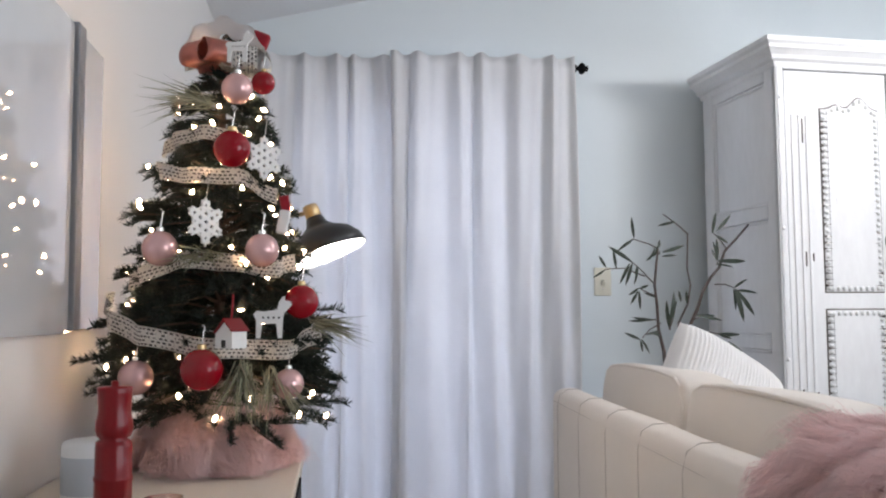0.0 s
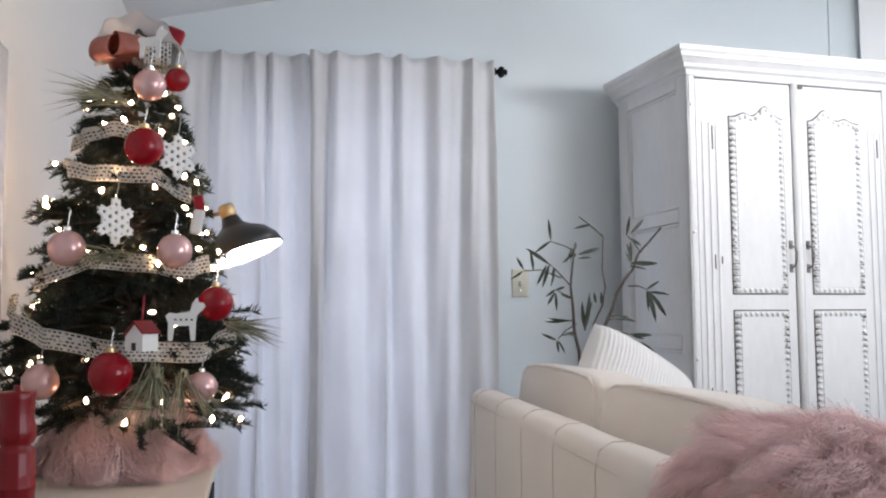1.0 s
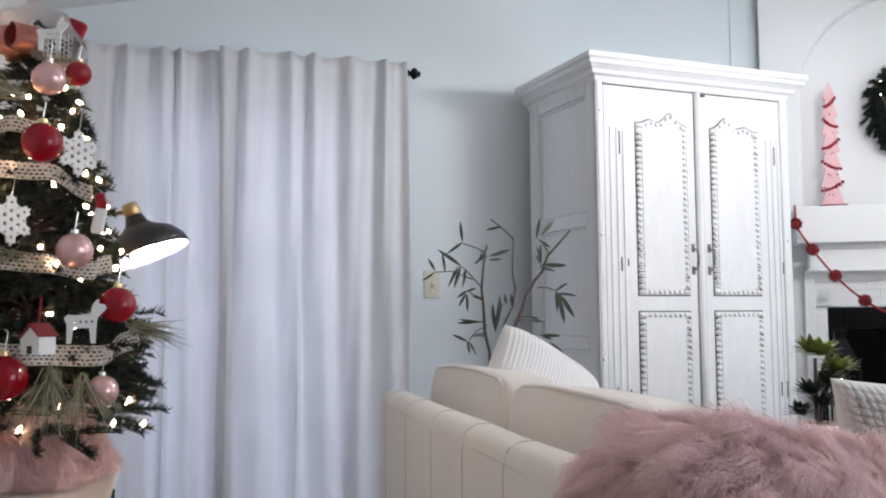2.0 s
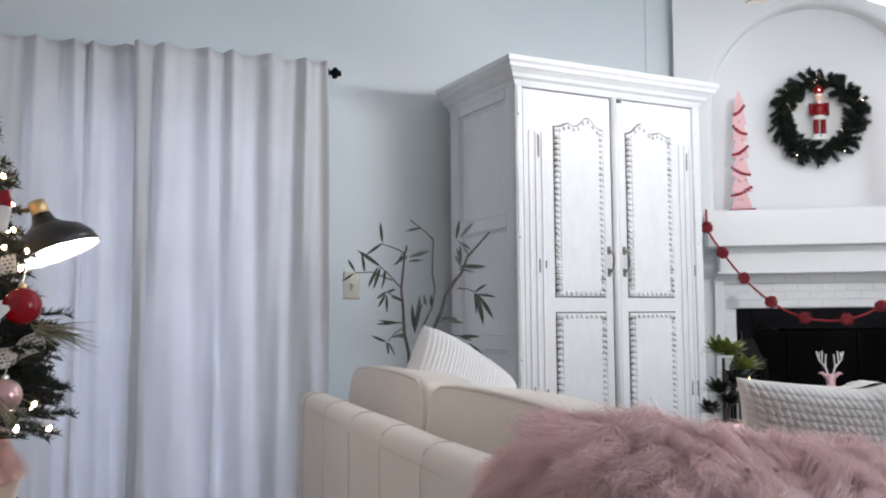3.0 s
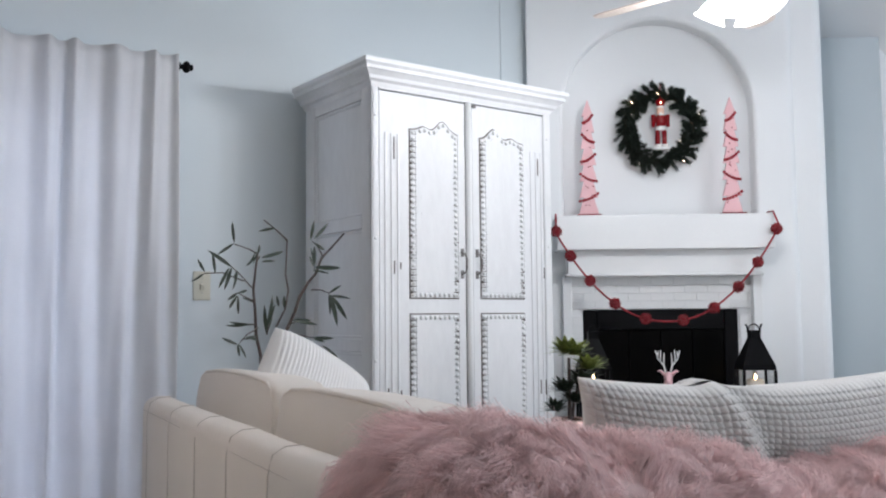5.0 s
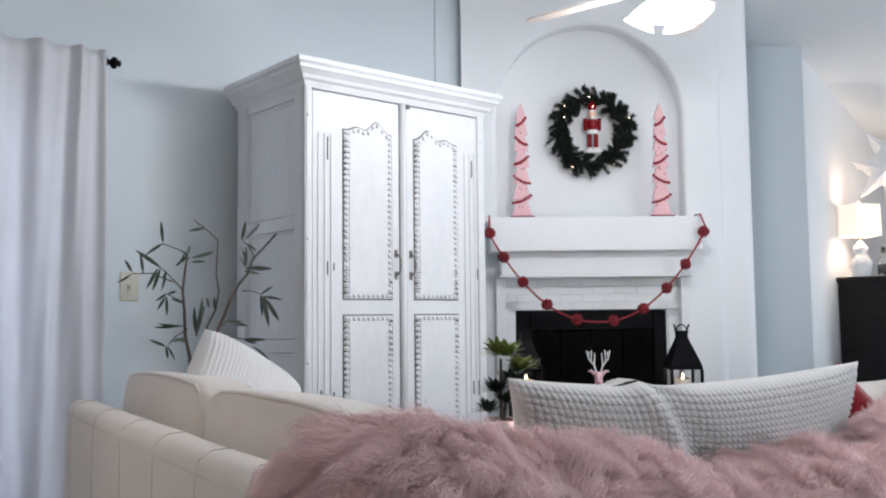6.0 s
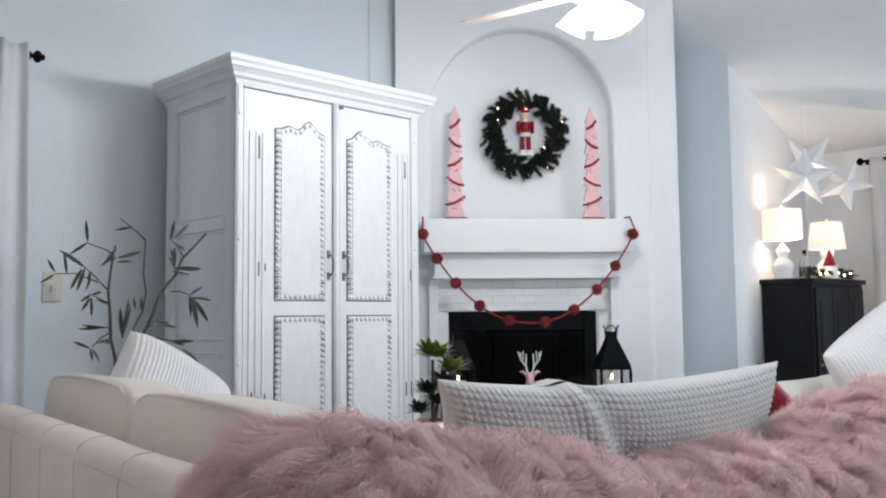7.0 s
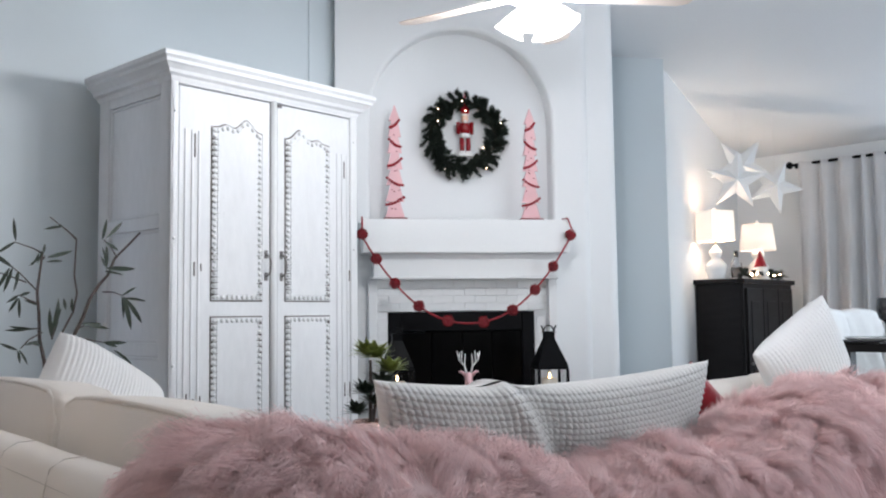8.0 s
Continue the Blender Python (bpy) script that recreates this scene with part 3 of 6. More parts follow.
        for z in (1.36, 1.274):
            part("handle_plate", box(hx - 0.008, hx + 0.008, F + 0.001, F + 0.004, z - 0.016, z + 0.016, 0.002, 1), IRON, door)
    astragal = lathe([(0.013, 0.21), (0.013, 1.965)], 12, 0.10, 6)
    part("astragal", moved(astragal, pose(0.5135, F + 0.004, 0)), PAINT_EDGE, a, "ridged cover strip between the doors", True)
    part("door_latch", box(0.53, 0.55, F - 0.004, F + 0.004, 1.945, 1.958, 0.002, 1), IRON, a)


build_armoire()

# ---- corner fireplace ----
FIRE = pose(0.55794 * 4.36, 0.82988 * 4.36, 0, 0, 0, -33.913)   # x along its face, y into the wall


def build_fireplace():
    bm = bmesh.new()
    c, r, zc, d = 0.897, 0.460, 2.092, 0.09
    # face of the chimney breast with the arched niche and the firebox left open
    n = 28
    arch = [(c + r * math.cos(math.pi * i / n), zc + r * math.sin(math.pi * i / n)) for i in range(n + 1)]
    niche = [(c + r, 1.55)] + arch + [(c - r, 1.55)]
    outer = [(0.268, 0.0), (1.562, 0.0), (1.562, 3.2), (0.268, 3.2)]
    hole = [(0.517, 0.36), (1.249, 0.36), (1.249, 1.136), (0.517, 1.136)]
    edges = []
    for loop in (outer, niche, hole):
        vs = [bm.verts.new((x, 0, z)) for x, z in loop]
        edges += [bm.edges.new((p, q)) for p, q in zip(vs, vs[1:] + vs[:1])]
    bmesh.ops.triangle_fill(bm, edges=edges, use_beauty=True)
    out = bmesh.ops.extrude_face_region(bm, geom=bm.faces[:])
    bmesh.ops.translate(bm, verts=[v for v in out["geom"] if isinstance(v, bmesh.types.BMVert)], vec=(0, d, 0))
    bmesh.ops.recalc_face_normals(bm, faces=bm.faces[:])
    rim = [e for e in bm.edges if all(abs(v.co.y) < 1e-4 and min(abs(math.hypot(v.co.x - c, v.co.z - zc) - r), abs(abs(v.co.x - c) - r)) < 1e-3 and v.co.z > 1.5 for v in e.verts)]
    bmesh.ops.bevel(bm, geom=rim, offset=0.022, segments=4, profile=0.5, affect="EDGES")
    corner = [e for e in bm.edges if all(v.co.x > 1.56 and abs(v.co.y) < 1e-4 for v in e.verts)]
    bmesh.ops.bevel(bm, geom=corner, offset=0.05, segments=6, profile=0.5, affect="EDGES")
    structure("chimney_breast", bm, WALL_WHITE, "white plaster chimney breast with an arched niche", "wall", FIRE)
    structure("niche_back", box(0.20, 1.56, d, d + 0.05, 1.2, 3.2), WALL_WHITE, "white plaster back of the arched niche", "wall", FIRE)
    bm = box(1.562, 1.725, 0.045, 0.30, 0, 3.2)
    edge = [e for e in bm.edges if all(v.co.x > 1.71 and v.co.y < 0.05 for v in e.verts)]
    bmesh.ops.bevel(bm, geom=edge, offset=0.06, segments=6, profile=0.5, affect="EDGES")
    structure("wall_pier", bm, WALL_WHITE, "white plaster pier with a rounded corner", "wall", FIRE)
    # return wall: its shade is put into the grey colour
    structure("wall_chimney_side", box(1.40, 1.66, 0.30, 1.2, 0, 3.2), WALL_GREY_SHADE, "wall returning behind the fireplace, shade put into its grey", "wall", FIRE)
    # firebox lining
    bm = bmesh.new()
    for x0, x1, y0, y1, z0, z1 in ((0.46, 0.517, d, 0.5, 0.3, 1.2), (1.249, 1.30, d, 0.5, 0.3, 1.2), (0.46, 1.30, 0.5, 0.55, 0.3, 1.2), (0.517, 1.249, d, 0.5, 1.136, 1.18), (0.517, 1.249, d, 0.5, 0.31, 0.36)):
        box(x0, x1, y0, y1, z0, z1, into=bm)
    structure("firebox", bm, SOOT, "black sooty firebox", "firebox", FIRE)
    screen = empty("fire_screen", FIRE @ pose(0.883, 0.02, 0.36), "black metal and smoked glass fireplace doors", "fireplace doors")
    bm = bmesh.new()
    for x0, x1, z0, z1 in ((-0.364, -0.30, 0.0, 0.774), (0.30, 0.364, 0.0, 0.774), (-0.30, 0.30, 0.68, 0.774), (-0.30, 0.30, 0.0, 0.05)):
        box(x0, x1, -0.03, 0.0, z0, z1, 0.004, 1, into=bm)
    part("screen_frame", bm, BLACK, screen)
    for x0, x1 in ((-0.30, -0.152), (-0.148, -0.002), (0.002, 0.148), (0.152, 0.30)):
        part("glass_door", box(x0, x1, -0.015, -0.009, 0.052, 0.678, 0.001, 1), BLACK_GLASS, screen)
    # mantel
    man = empty("mantel", FIRE, "thick white painted mantel shelf with stepped fascia", "mantel")
    part("shelf", box(0.385, 1.385, -0.17, 0.0, 1.413, 1.574, 0.006), TRIM, man)
    part("fascia", box(0.44, 1.34, -0.10, 0.0, 1.305, 1.413, 0.004), TRIM, man)
    part("bead", box(0.43, 1.35, -0.112, 0.0, 1.292, 1.305, 0.004), TRIM, man)
    for x0, x1 in ((0.42, 0.462), (1.312, 1.355)):
        part("pilaster", box(x0, x1, -0.05, 0.0, 0.36, 1.292, 0.004), TRIM, man)
    structure("hearth", box(0.30, 1.487, -0.42, 0.0, 0.0, 0.36, 0.01), TILE, "raised white hearth before the fireplace", "hearth", FIRE)


build_fireplace()


# ---- sofa ----
def seam_line(points, parent, r=0.0009):
    return part("piping", tube(points, r, 6), SEAM, parent, "grey stitched seam")


def soft_box(x0, x1, y0, y1, z0, z1, b, seed=0, wobble=0.004):
    bm = bmesh.new()
    bmesh.ops.create_cube(bm, size=1, matrix=Matrix.Translation(((x0 + x1) / 2, (y0 + y1) / 2, (z0 + z1) / 2)) @ Matrix.Diagonal((x1 - x0, y1 - y0, z1 - z0, 1)))
    bmesh.ops.bevel(bm, geom=bm.edges[:], offset=b, segments=5, profile=0.5, affect="EDGES")
    bmesh.ops.subdivide_edges(bm, edges=[e for e in bm.edges if e.calc_length() > 0.12], cuts=7, use_grid_fill=True)
    for v in bm.verts:
        v.co += noise.noise_vector(v.co * 5 + Vector((seed, 0, 0))) * wobble
    return bm


def seat_cushion(w, h, t, parent, m, seed):
    """A stuffed back cushion: two bulging faces round a boxed edge, with piped seams and soft corners."""
    bm = soft_box(-w / 2, w / 2, -t / 2, t / 2, 0, h, 0.020, seed, 0.006)
    bmesh.ops.subdivide_edges(bm, edges=[e for e in bm.edges if e.calc_length() > 0.07], cuts=2, use_grid_fill=True)

    def bulge(p):
        u, k = min(1, abs(p.x) / (w / 2)), min(1, max(0, p.z / h))
        v = 2 * k - 1
        f = (1 - u ** 2.4) * (1 - abs(v) ** 2.4)
        y = p.y + math.copysign(0.026 * f, p.y) * min(1, abs(p.y) / (t * 0.3))
        z = p.z + 0.012 * (1 - u ** 2) * max(0, v) - 0.014 * u ** 6 * max(0, v)
        return Vector((p.x * (1 - 0.035 * v ** 4), y, z))
    for v in bm.verts:
        v.co = bulge(v.co)
    c = part("back_cushion", bm, SOFA, parent, "plump cream back cushion", True, m=m)
    for s in (-1, 1):
        y = s * (t / 2 - 0.004)
        pts = [(-w / 2 + 0.012, y, h * 0.15), (-w / 2 + 0.008, y, h * 0.6), (-w / 2 + 0.012, y, h - 0.06), (-w / 2 + 0.03, y, h - 0.016)] + [(w * k, y, h - 0.006) for k in (-0.4, -0.25, -0.1, 0.1, 0.25, 0.4)] + [(w / 2 - 0.03, y, h - 0.016), (w / 2 - 0.012, y, h - 0.06), (w / 2 - 0.008, y, h * 0.6), (w / 2 - 0.012, y, h * 0.15)]
        part("cushion_piping", tube([bulge(Vector(p)) for p in pts], 0.0052, 6), SOFA, c, smooth=True)


def build_sofa():
    s = empty("sectional_sofa", pose(0.57, 1.0, 0, 0, 0, -3.5), "cream upholstered corner sofa seen from behind", "sofa")
    # long side, its back towards -x
    part("back_frame", soft_box(0.0, 0.095, -0.10, 1.80, 0.12, 0.88, 0.036, 1), SOFA, s, smooth=True)
    part("arm", soft_box(0.15, 0.92, 1.64, 1.80, 0.12, 0.66, 0.045, 2), SOFA, s, smooth=True)
    part("seat", soft_box(0.15, 0.95, 0.1, 1.64, 0.12, 0.45, 0.05, 3), SOFA, s, smooth=True)
    for i, y in enumerate((0.26, 0.52, 0.80, 1.08, 1.38, 1.68)):
        seam_line([(-0.003, y, 0.15), (-0.003, y, 0.83), (0.006, y, 0.868), (0.03, y, 0.882), (0.065, y, 0.883)], s)
    seam_line([(0.001, -0.05, 0.842), (0.001, 0.5, 0.842), (0.001, 1.2, 0.842), (0.001, 1.76, 0.842)], s, 0.0011)
    seat_cushion(0.70, 0.500, 0.15, s, pose(0.214, 1.445, 0.450, 5, 0, 92), 4)
    seat_cushion(0.83, 0.497, 0.15, s, pose(0.200, 0.595, 0.452, 5, 0, 89), 9)
    # short side, its back towards the camera
    part("back_frame", soft_box(0.02, 1.95, -0.12, 0.04, 0.12, 0.76, 0.045, 5), SOFA, s, smooth=True)
    part("seat", soft_box(0.955, 1.95, 0.04, 0.85, 0.12, 0.45, 0.05, 6), SOFA, s, smooth=True)
    part("arm", soft_box(1.95, 2.1, -0.12, 0.85, 0.12, 0.64, 0.045, 7), SOFA, s, smooth=True)
    for x, y in ((0.05, -0.05), (0.05, 1.65), (0.85, 1.65), (1.9, -0.05), (2.0, 0.75)):
        part("leg", moved(lathe([(0.018, 0), (0.026, 0.125)], 12), pose(x, y, 0)), DARK_WOOD, s)


build_sofa()

pil = tagged(part("white_pillow", pillow(0.36, 0.36, 0.21, 132, 30, 0.0, ribs=(33, 0.005)), WHITE_COTTON, m=pose(1.07, 2.44, 0.855, 0, 0, 17) @ pose(0, 0, 0, -24.5) @ pose(0, 0, 0, 0, 36), smooth=True), "white ribbed square pillow leaning on sofa cushions", "pillow")
tagged(part("waffle_pillow", pillow(0.885, 0.43, 0.17, 396, 204, 0.10, waffle=(66, 34, 0.015), sag=0.012, crease=0.024), WAFFLE, m=pose(1.458, 1.16, 0.798, 0, 0, -8) @ pose(0, 0, 0, 14, 0, 0), smooth=True), "grey white waffle weave lumbar pillow on the sofa", "pillow")
tagged(part("red_pillow", pillow(0.40, 0.40, 0.12, 30, 24), RED_FELT, m=pose(2.08, 1.21, 0.715, 0, 0, -30) @ pose(0, 0, 0, 10, 42, 0), smooth=True), "red wool pillow behind the waffle pillow", "pillow")


# ---- fur pieces ----
def fur_on(grid, density, length, width, seed, flow, name, parent, clump=0.045, fall=0.10, low=-9.0):
    """Pile on a grid of points (n, m, 3): hairs that rise, bend along the comb and gather into soft locks."""
    rng = np.random.default_rng(seed)
    a = grid[:-1, :-1].reshape(-1, 3)
    du = (grid[1:, :-1] - grid[:-1, :-1]).reshape(-1, 3)
    dv = (grid[:-1, 1:] - grid[:-1, :-1]).reshape(-1, 3)
    nrm = np.cross(du, dv)
    area = np.linalg.norm(nrm, axis=1)
    nrm = nrm / area[:, None]
    nrm = -nrm if nrm[:, 2].mean() < 0 else nrm
    pick = rng.choice(len(a), int(density * area.sum()), p=area / area.sum())
    f = rng.uniform(size=(len(pick), 2))
    roots = a[pick] + du[pick] * f[:, :1] + dv[pick] * f[:, 1:]
    normal = nrm[pick]
    chosen = rng.choice(len(roots), max(20, int(area.sum() / clump ** 2)))
    centre, up = roots[chosen], normal[chosen]
    own = np.concatenate([np.argmin(((c[:, None] - centre[None]) ** 2).sum(-1), 1) for c in np.array_split(roots, max(1, len(roots) // 2000))])
    comb = np.array([list(noise.noise_vector(Vector(c) * 4.5 + Vector((seed, 3, 1)))) for c in centre]) * 1.6
    comb += rng.normal(0, 0.20, comb.shape) + np.array(flow)
    comb -= up * (comb * up).sum(1, keepdims=True)
    comb /= np.maximum(0.5, np.linalg.norm(comb, axis=1, keepdims=True))
    L = length * rng.uniform(0.7, 1.15, len(roots))[:, None] * rng.uniform(0.75, 1.2, len(centre))[own][:, None]
    stray = rng.normal(0, 0.13, roots.shape)
    lie = comb[own] * 0.75 + stray
    lean = np.clip(0.75 + 0.22 * rng.normal(size=len(centre)), 0.45, 1.2)[own][:, None]
    gather = (centre[own] - roots) * 0.48
    side = np.cross(lie + normal * 0.5, rng.normal(size=roots.shape))
    side /= np.linalg.norm(side, axis=1, keepdims=True)
    w = side * width / 2
    wave = np.cross(normal, comb[own]) * (np.sin(own * 1.7)[:, None] * 0.16)
    p1 = roots + (normal * 0.34 * lean + lie * 0.16) * L
    p2 = roots + (normal * 0.50 * lean + lie * 0.50 + wave) * L + gather * 0.5
    p3 = roots + (normal * 0.44 * lean + lie * 0.92 - wave * 0.4) * L + gather - np.array([0, 0, fall]) * L
    for p in (p1, p2, p3):
        p[:, 2] = np.maximum(p[:, 2], low)
    verts = np.stack([roots - w, roots + w, p1 + w, p1 - w, p2 + w * 0.75, p2 - w * 0.75, p3], 1).reshape(-1, 3)
    base = np.arange(len(roots))[:, None] * 7
    faces = (base + [0, 1, 2, 3]).tolist() + (base + [3, 2, 4, 5]).tolist() + (base + [5, 4, 6]).tolist()
    raw(name, verts.tolist(), faces, FUR, parent, "long pink fur pile", True)


def build_throw():
    t = empty("fur_throw", pose(0, 0, 0), "long haired dusty pink fur throw over the sofa back", "throw")
    n, m = 90, 36
    u = np.linspace(0, 1, n + 1)
    x = 0.565 + 2.185 * u
    top = np.interp(x, (0.565, 0.585, 0.62, 0.66, 0.71, 0.77, 0.826, 0.97, 1.07, 1.20, 1.34, 1.47, 1.59, 1.79, 2.02, 2.235, 2.47, 2.75), (0.82, 0.910, 0.940, 0.944, 0.938, 0.936, 0.920, 0.905, 0.888, 0.848, 0.820, 0.828, 0.836, 0.850, 0.904, 0.930, 0.905, 0.87))
    grid = np.zeros((n + 1, m + 1, 3))
    for j in range(m + 1):
        w = j / m
        ang = math.pi * min(1, max(0, (w - 0.42) / 0.30))
        half = 0.175
        y = 0.985 - half * math.cos(ang) + (0.05 * (w - 0.42) if w < 0.42 else 0)
        drop = 0.0
        if w < 0.42:
            drop = (0.42 - w) * 1.15
        elif w > 0.72:
            drop = (w - 0.72) * 0.9
        z = top - (1 - math.sin(ang)) * 0.10 - drop
        lump = np.array([noise.noise(Vector((xx * 5, w * 5, 2))) for xx in x]) * 0.016
        grid[:, j] = np.stack([x, y + lump * 0.6 - 0.061 * (x - 1.5) - 0.02, z + lump], -1)
    idx = np.arange((n + 1) * (m + 1)).reshape(n + 1, m + 1)
    faces = np.stack([idx[:-1, :-1], idx[1:, :-1], idx[1:, 1:], idx[:-1, 1:]], -1).reshape(-1, 4)
    skin = raw("backing", grid.reshape(-1, 3).tolist(), faces.tolist(), FUR_SKIN, t, "", True)
    skin.modifiers.new("hide", "SOLIDIFY").thickness = -0.01
    fur_on(grid[:, 7:29], 210000, 0.074, 0.0009, 5, (-0.10, -0.25, -0.30), "long_fur", t, 0.034, 0.16)


build_throw()


# ---- console table with the tree ----
desk = empty("console_table", pose(-0.24, 1.60, 0), "cream console table against the wall", "table")
part("tabletop", box(-0.205, 0.185, -0.62, 0.22, 0.815, 0.845, 0.004), DESK, desk)
part("drawer", box(0.150, 0.168, -0.58, 0.18, 0.68, 0.805, 0.003), DESK, desk)
part("apron", box(-0.19, 0.145, -0.60, 0.20, 0.66, 0.815), DESK, desk)
for x, y in ((-0.17, -0.57), (0.13, -0.57), (-0.17, 0.17), (0.13, 0.17)):
    part("leg", box(x - 0.022, x + 0.022, y - 0.022, y + 0.022, 0, 0.66, 0.004), DESK, desk)
part("edge_band", box(0.186, 0.189, -0.40, -0.06, 0.70, 0.838), BLACK, desk, "thin black edge")
TABLE = 0.845


def needle_twig(rng, start, way, length, out_roots, out_ways, count, droop=0.15):
    """Points and directions of the needles round one twig."""
    way = np.array(way) / np.linalg.norm(way)
    f = rng.uniform(0.05, 1.0, count)
    p = np.array(start) + way * (length * f)[:, None] - np.array([0, 0, 1]) * (droop * length * f ** 2)[:, None]
    side = np.cross(rng.normal(size=(count, 3)), way)
    side /= np.linalg.norm(side, axis=1, keepdims=True)
    out_roots.append(p)
    out_ways.append(side * 0.8 + way * 0.75)
    return np.array(start) + way * length - np.array([0, 0, 1]) * droop * length


TREE_X, TREE_Y, TREE_BASE, TREE_TOP = -0.205, 1.69, 0.915, 1.62
SPIRAL = []


def tree_radius(z):
    """Half width of the tree at that height."""
    f = (TREE_TOP - z) / (TREE_TOP - TREE_BASE)
    return 0.035 + 0.205 * max(0, f) ** 0.85


def build_tree():
    rng = np.random.default_rng(11)
    t = empty("christmas_tree", pose(0, 0, 0), "dark green artificial Christmas tree with warm lights", "Christmas tree")
    part("trunk", tube([(TREE_X, TREE_Y, TABLE), (TREE_X, TREE_Y, 1.2), (TREE_X, TREE_Y, 1.60)], 0.014, 10, 0.4), BARK, t, smooth=True)
    part("stand", lathe([(0.07, 0), (0.07, 0.01), (0.02, 0.02), (0.018, 0.06)], 20), BARK, t, m=pose(TREE_X, TREE_Y, TABLE))
    roots, ways, tips = [], [], []
    wood = bmesh.new()
    for tier in range(20):
        z = TREE_BASE + 0.035 + (TREE_TOP - TREE_BASE - 0.05) * (tier / 19) ** 1.05
        r = tree_radius(z)
        k = int(8 + 12 * r / 0.24)
        for i in range(k):
            a = 2 * math.pi * (i + 0.5 * (tier % 2)) / k + rng.normal(0, 0.14)
            L = r * rng.uniform(0.78, 1.10)
            lift = rng.uniform(-0.10, 0.48) + (0.14 if tier < 3 else 0.0)
            way = np.array([math.cos(a), math.sin(a), lift])
            if TREE_X + math.cos(a) * L < XL + 0.012:
                L = (TREE_X - XL - 0.012) / abs(math.cos(a))
            start = np.array([TREE_X, TREE_Y, z + rng.normal(0, 0.012)])
            tip = needle_twig(rng, start + way * 0.02, way, L - 0.02, roots, ways, int(2000 * L), 0.30)
            merge(wood, tube([tuple(start), tuple((start + tip) / 2 + [0, 0, 0.01]), tuple(tip)], 0.0035, 4, 0.5))
            tips.append(tip)
            for s in (-1, 1, -0.5):
                if L > 0.07:
                    b = a + s * rng.uniform(0.5, 0.9)
                    q = start + way * L * rng.uniform(0.45, 0.72) - np.array([0, 0, 0.30 * L * 0.35])
                    l2 = L * rng.uniform(0.32, 0.5)
                    end = q[0] + math.cos(b) * l2
                    if end > XL + 0.015:
                        tips.append(needle_twig(rng, q, (math.cos(b), math.sin(b), rng.uniform(0.0, 0.4)), l2, roots, ways, int(2100 * l2), 0.25))
    part("branch_wood", wood, BARK, t, "thin brown wire branches")
    hair_object("needle", np.concatenate(roots), np.concatenate(ways), 0.0155, 0.0018, NEEDLE, t, "dark green needle foliage", seed=3)
    # string lights on the outer twigs
    bulb = lathe([(0.0018, 0), (0.0032, 0.003), (0.0030, 0.007), (0.0, 0.012)], 8)
    first = part("light_bulb", bulb, BULB, t, "warm white mini bulb")
    tips = [p for p in tips if p[0] > XL + 0.02]
    order = rng.permutation(len(tips))[:135]
    for j, i in enumerate(order):
        p = tips[i]
        ob = first if j == 0 else first.copy()
        if j:
            scene.collection.objects.link(ob)
        inward = np.array([TREE_X - p[0], TREE_Y - p[1], 0]) * 0.08
        ob.matrix_local = pose(*(p + inward + np.array([0, 0, 0.006])), *rng.uniform(-70, 70, 2), 0)
    # dark wire between neighbouring lights
    ring = sorted((tips[i] for i in order), key=lambda p: p[2] * 6 + math.atan2(p[1] - TREE_Y, p[0] - TREE_X) * 0.05)
    part("light_wire", tube([tuple(p - np.array([0, 0, 0.004]) + np.array([TREE_X - p[0], TREE_Y - p[1], 0]) * 0.25) for p in ring], 0.0012, 4), NEEDLE, t)
    return t


build_tree()


def on_tree(az, z, out=1.0):
    """A place on the tree's outside; az 0 faces the camera, positive to the right."""
    a = math.radians(-97 + az)
    r = tree_radius(z) * out
    return TREE_X + math.cos(a) * r, TREE_Y + math.sin(a) * r, z


def ribbon_round(name, rows, width, material, tilt=0.0):
    """Ribbon laid on the tree through (az, z, out) rows."""
    pts, outs = [], []
    for (a0, z0, o0), (a1, z1, o1) in zip(rows, rows[1:]):
        for k in range(12):
            f = k / 12
            s = f * f * (3 - 2 * f)
            wave = 0.05 * math.sin(len(pts) * 0.55)
            pts.append(on_tree(a0 + (a1 - a0) * f, z0 + (z1 - z0) * s, (o0 + (o1 - o0) * f) + wave))
            outs.append(Vector((0.12 * math.sin(len(pts) * 0.4), 0.25 * math.cos(len(pts) * 0.3) + tilt, 1)).normalized())
    ob = strip(pts, outs, width, material, name, None)
    return tagged(ob, "cream burlap ribbon with dark printed rows on the tree", "ribbon", "ribbons on the tree")


ribbon_round("ribbon", [(-75, 1.405, 0.9), (-40, 1.415, 0.95), (-5, 1.425, 1.0), (25, 1.418, 0.95), (50, 1.40, 0.8)], 0.026, BURLAP)
ribbon_round("ribbon", [(-80, 1.375, 0.9), (-45, 1.36, 1.0), (-10, 1.345, 1.05), (25, 1.345, 1.0), (60, 1.315, 1.0)], 0.028, BURLAP)
ribbon_round("ribbon", [(-60, 1.165, 0.85), (-35, 1.175, 1.0), (-8, 1.20, 0.95), (20, 1.195, 0.9), (45, 1.185, 1.0), (70, 1.20, 0.9)], 0.030, BURLAP)
ribbon_round("ribbon", [(-78, 1.135, 1.0), (-50, 1.105, 1.05), (-20, 1.075, 1.08), (10, 1.055, 1.1), (40, 1.05, 1.08), (72, 1.075, 1.0)], 0.032, BURLAP)


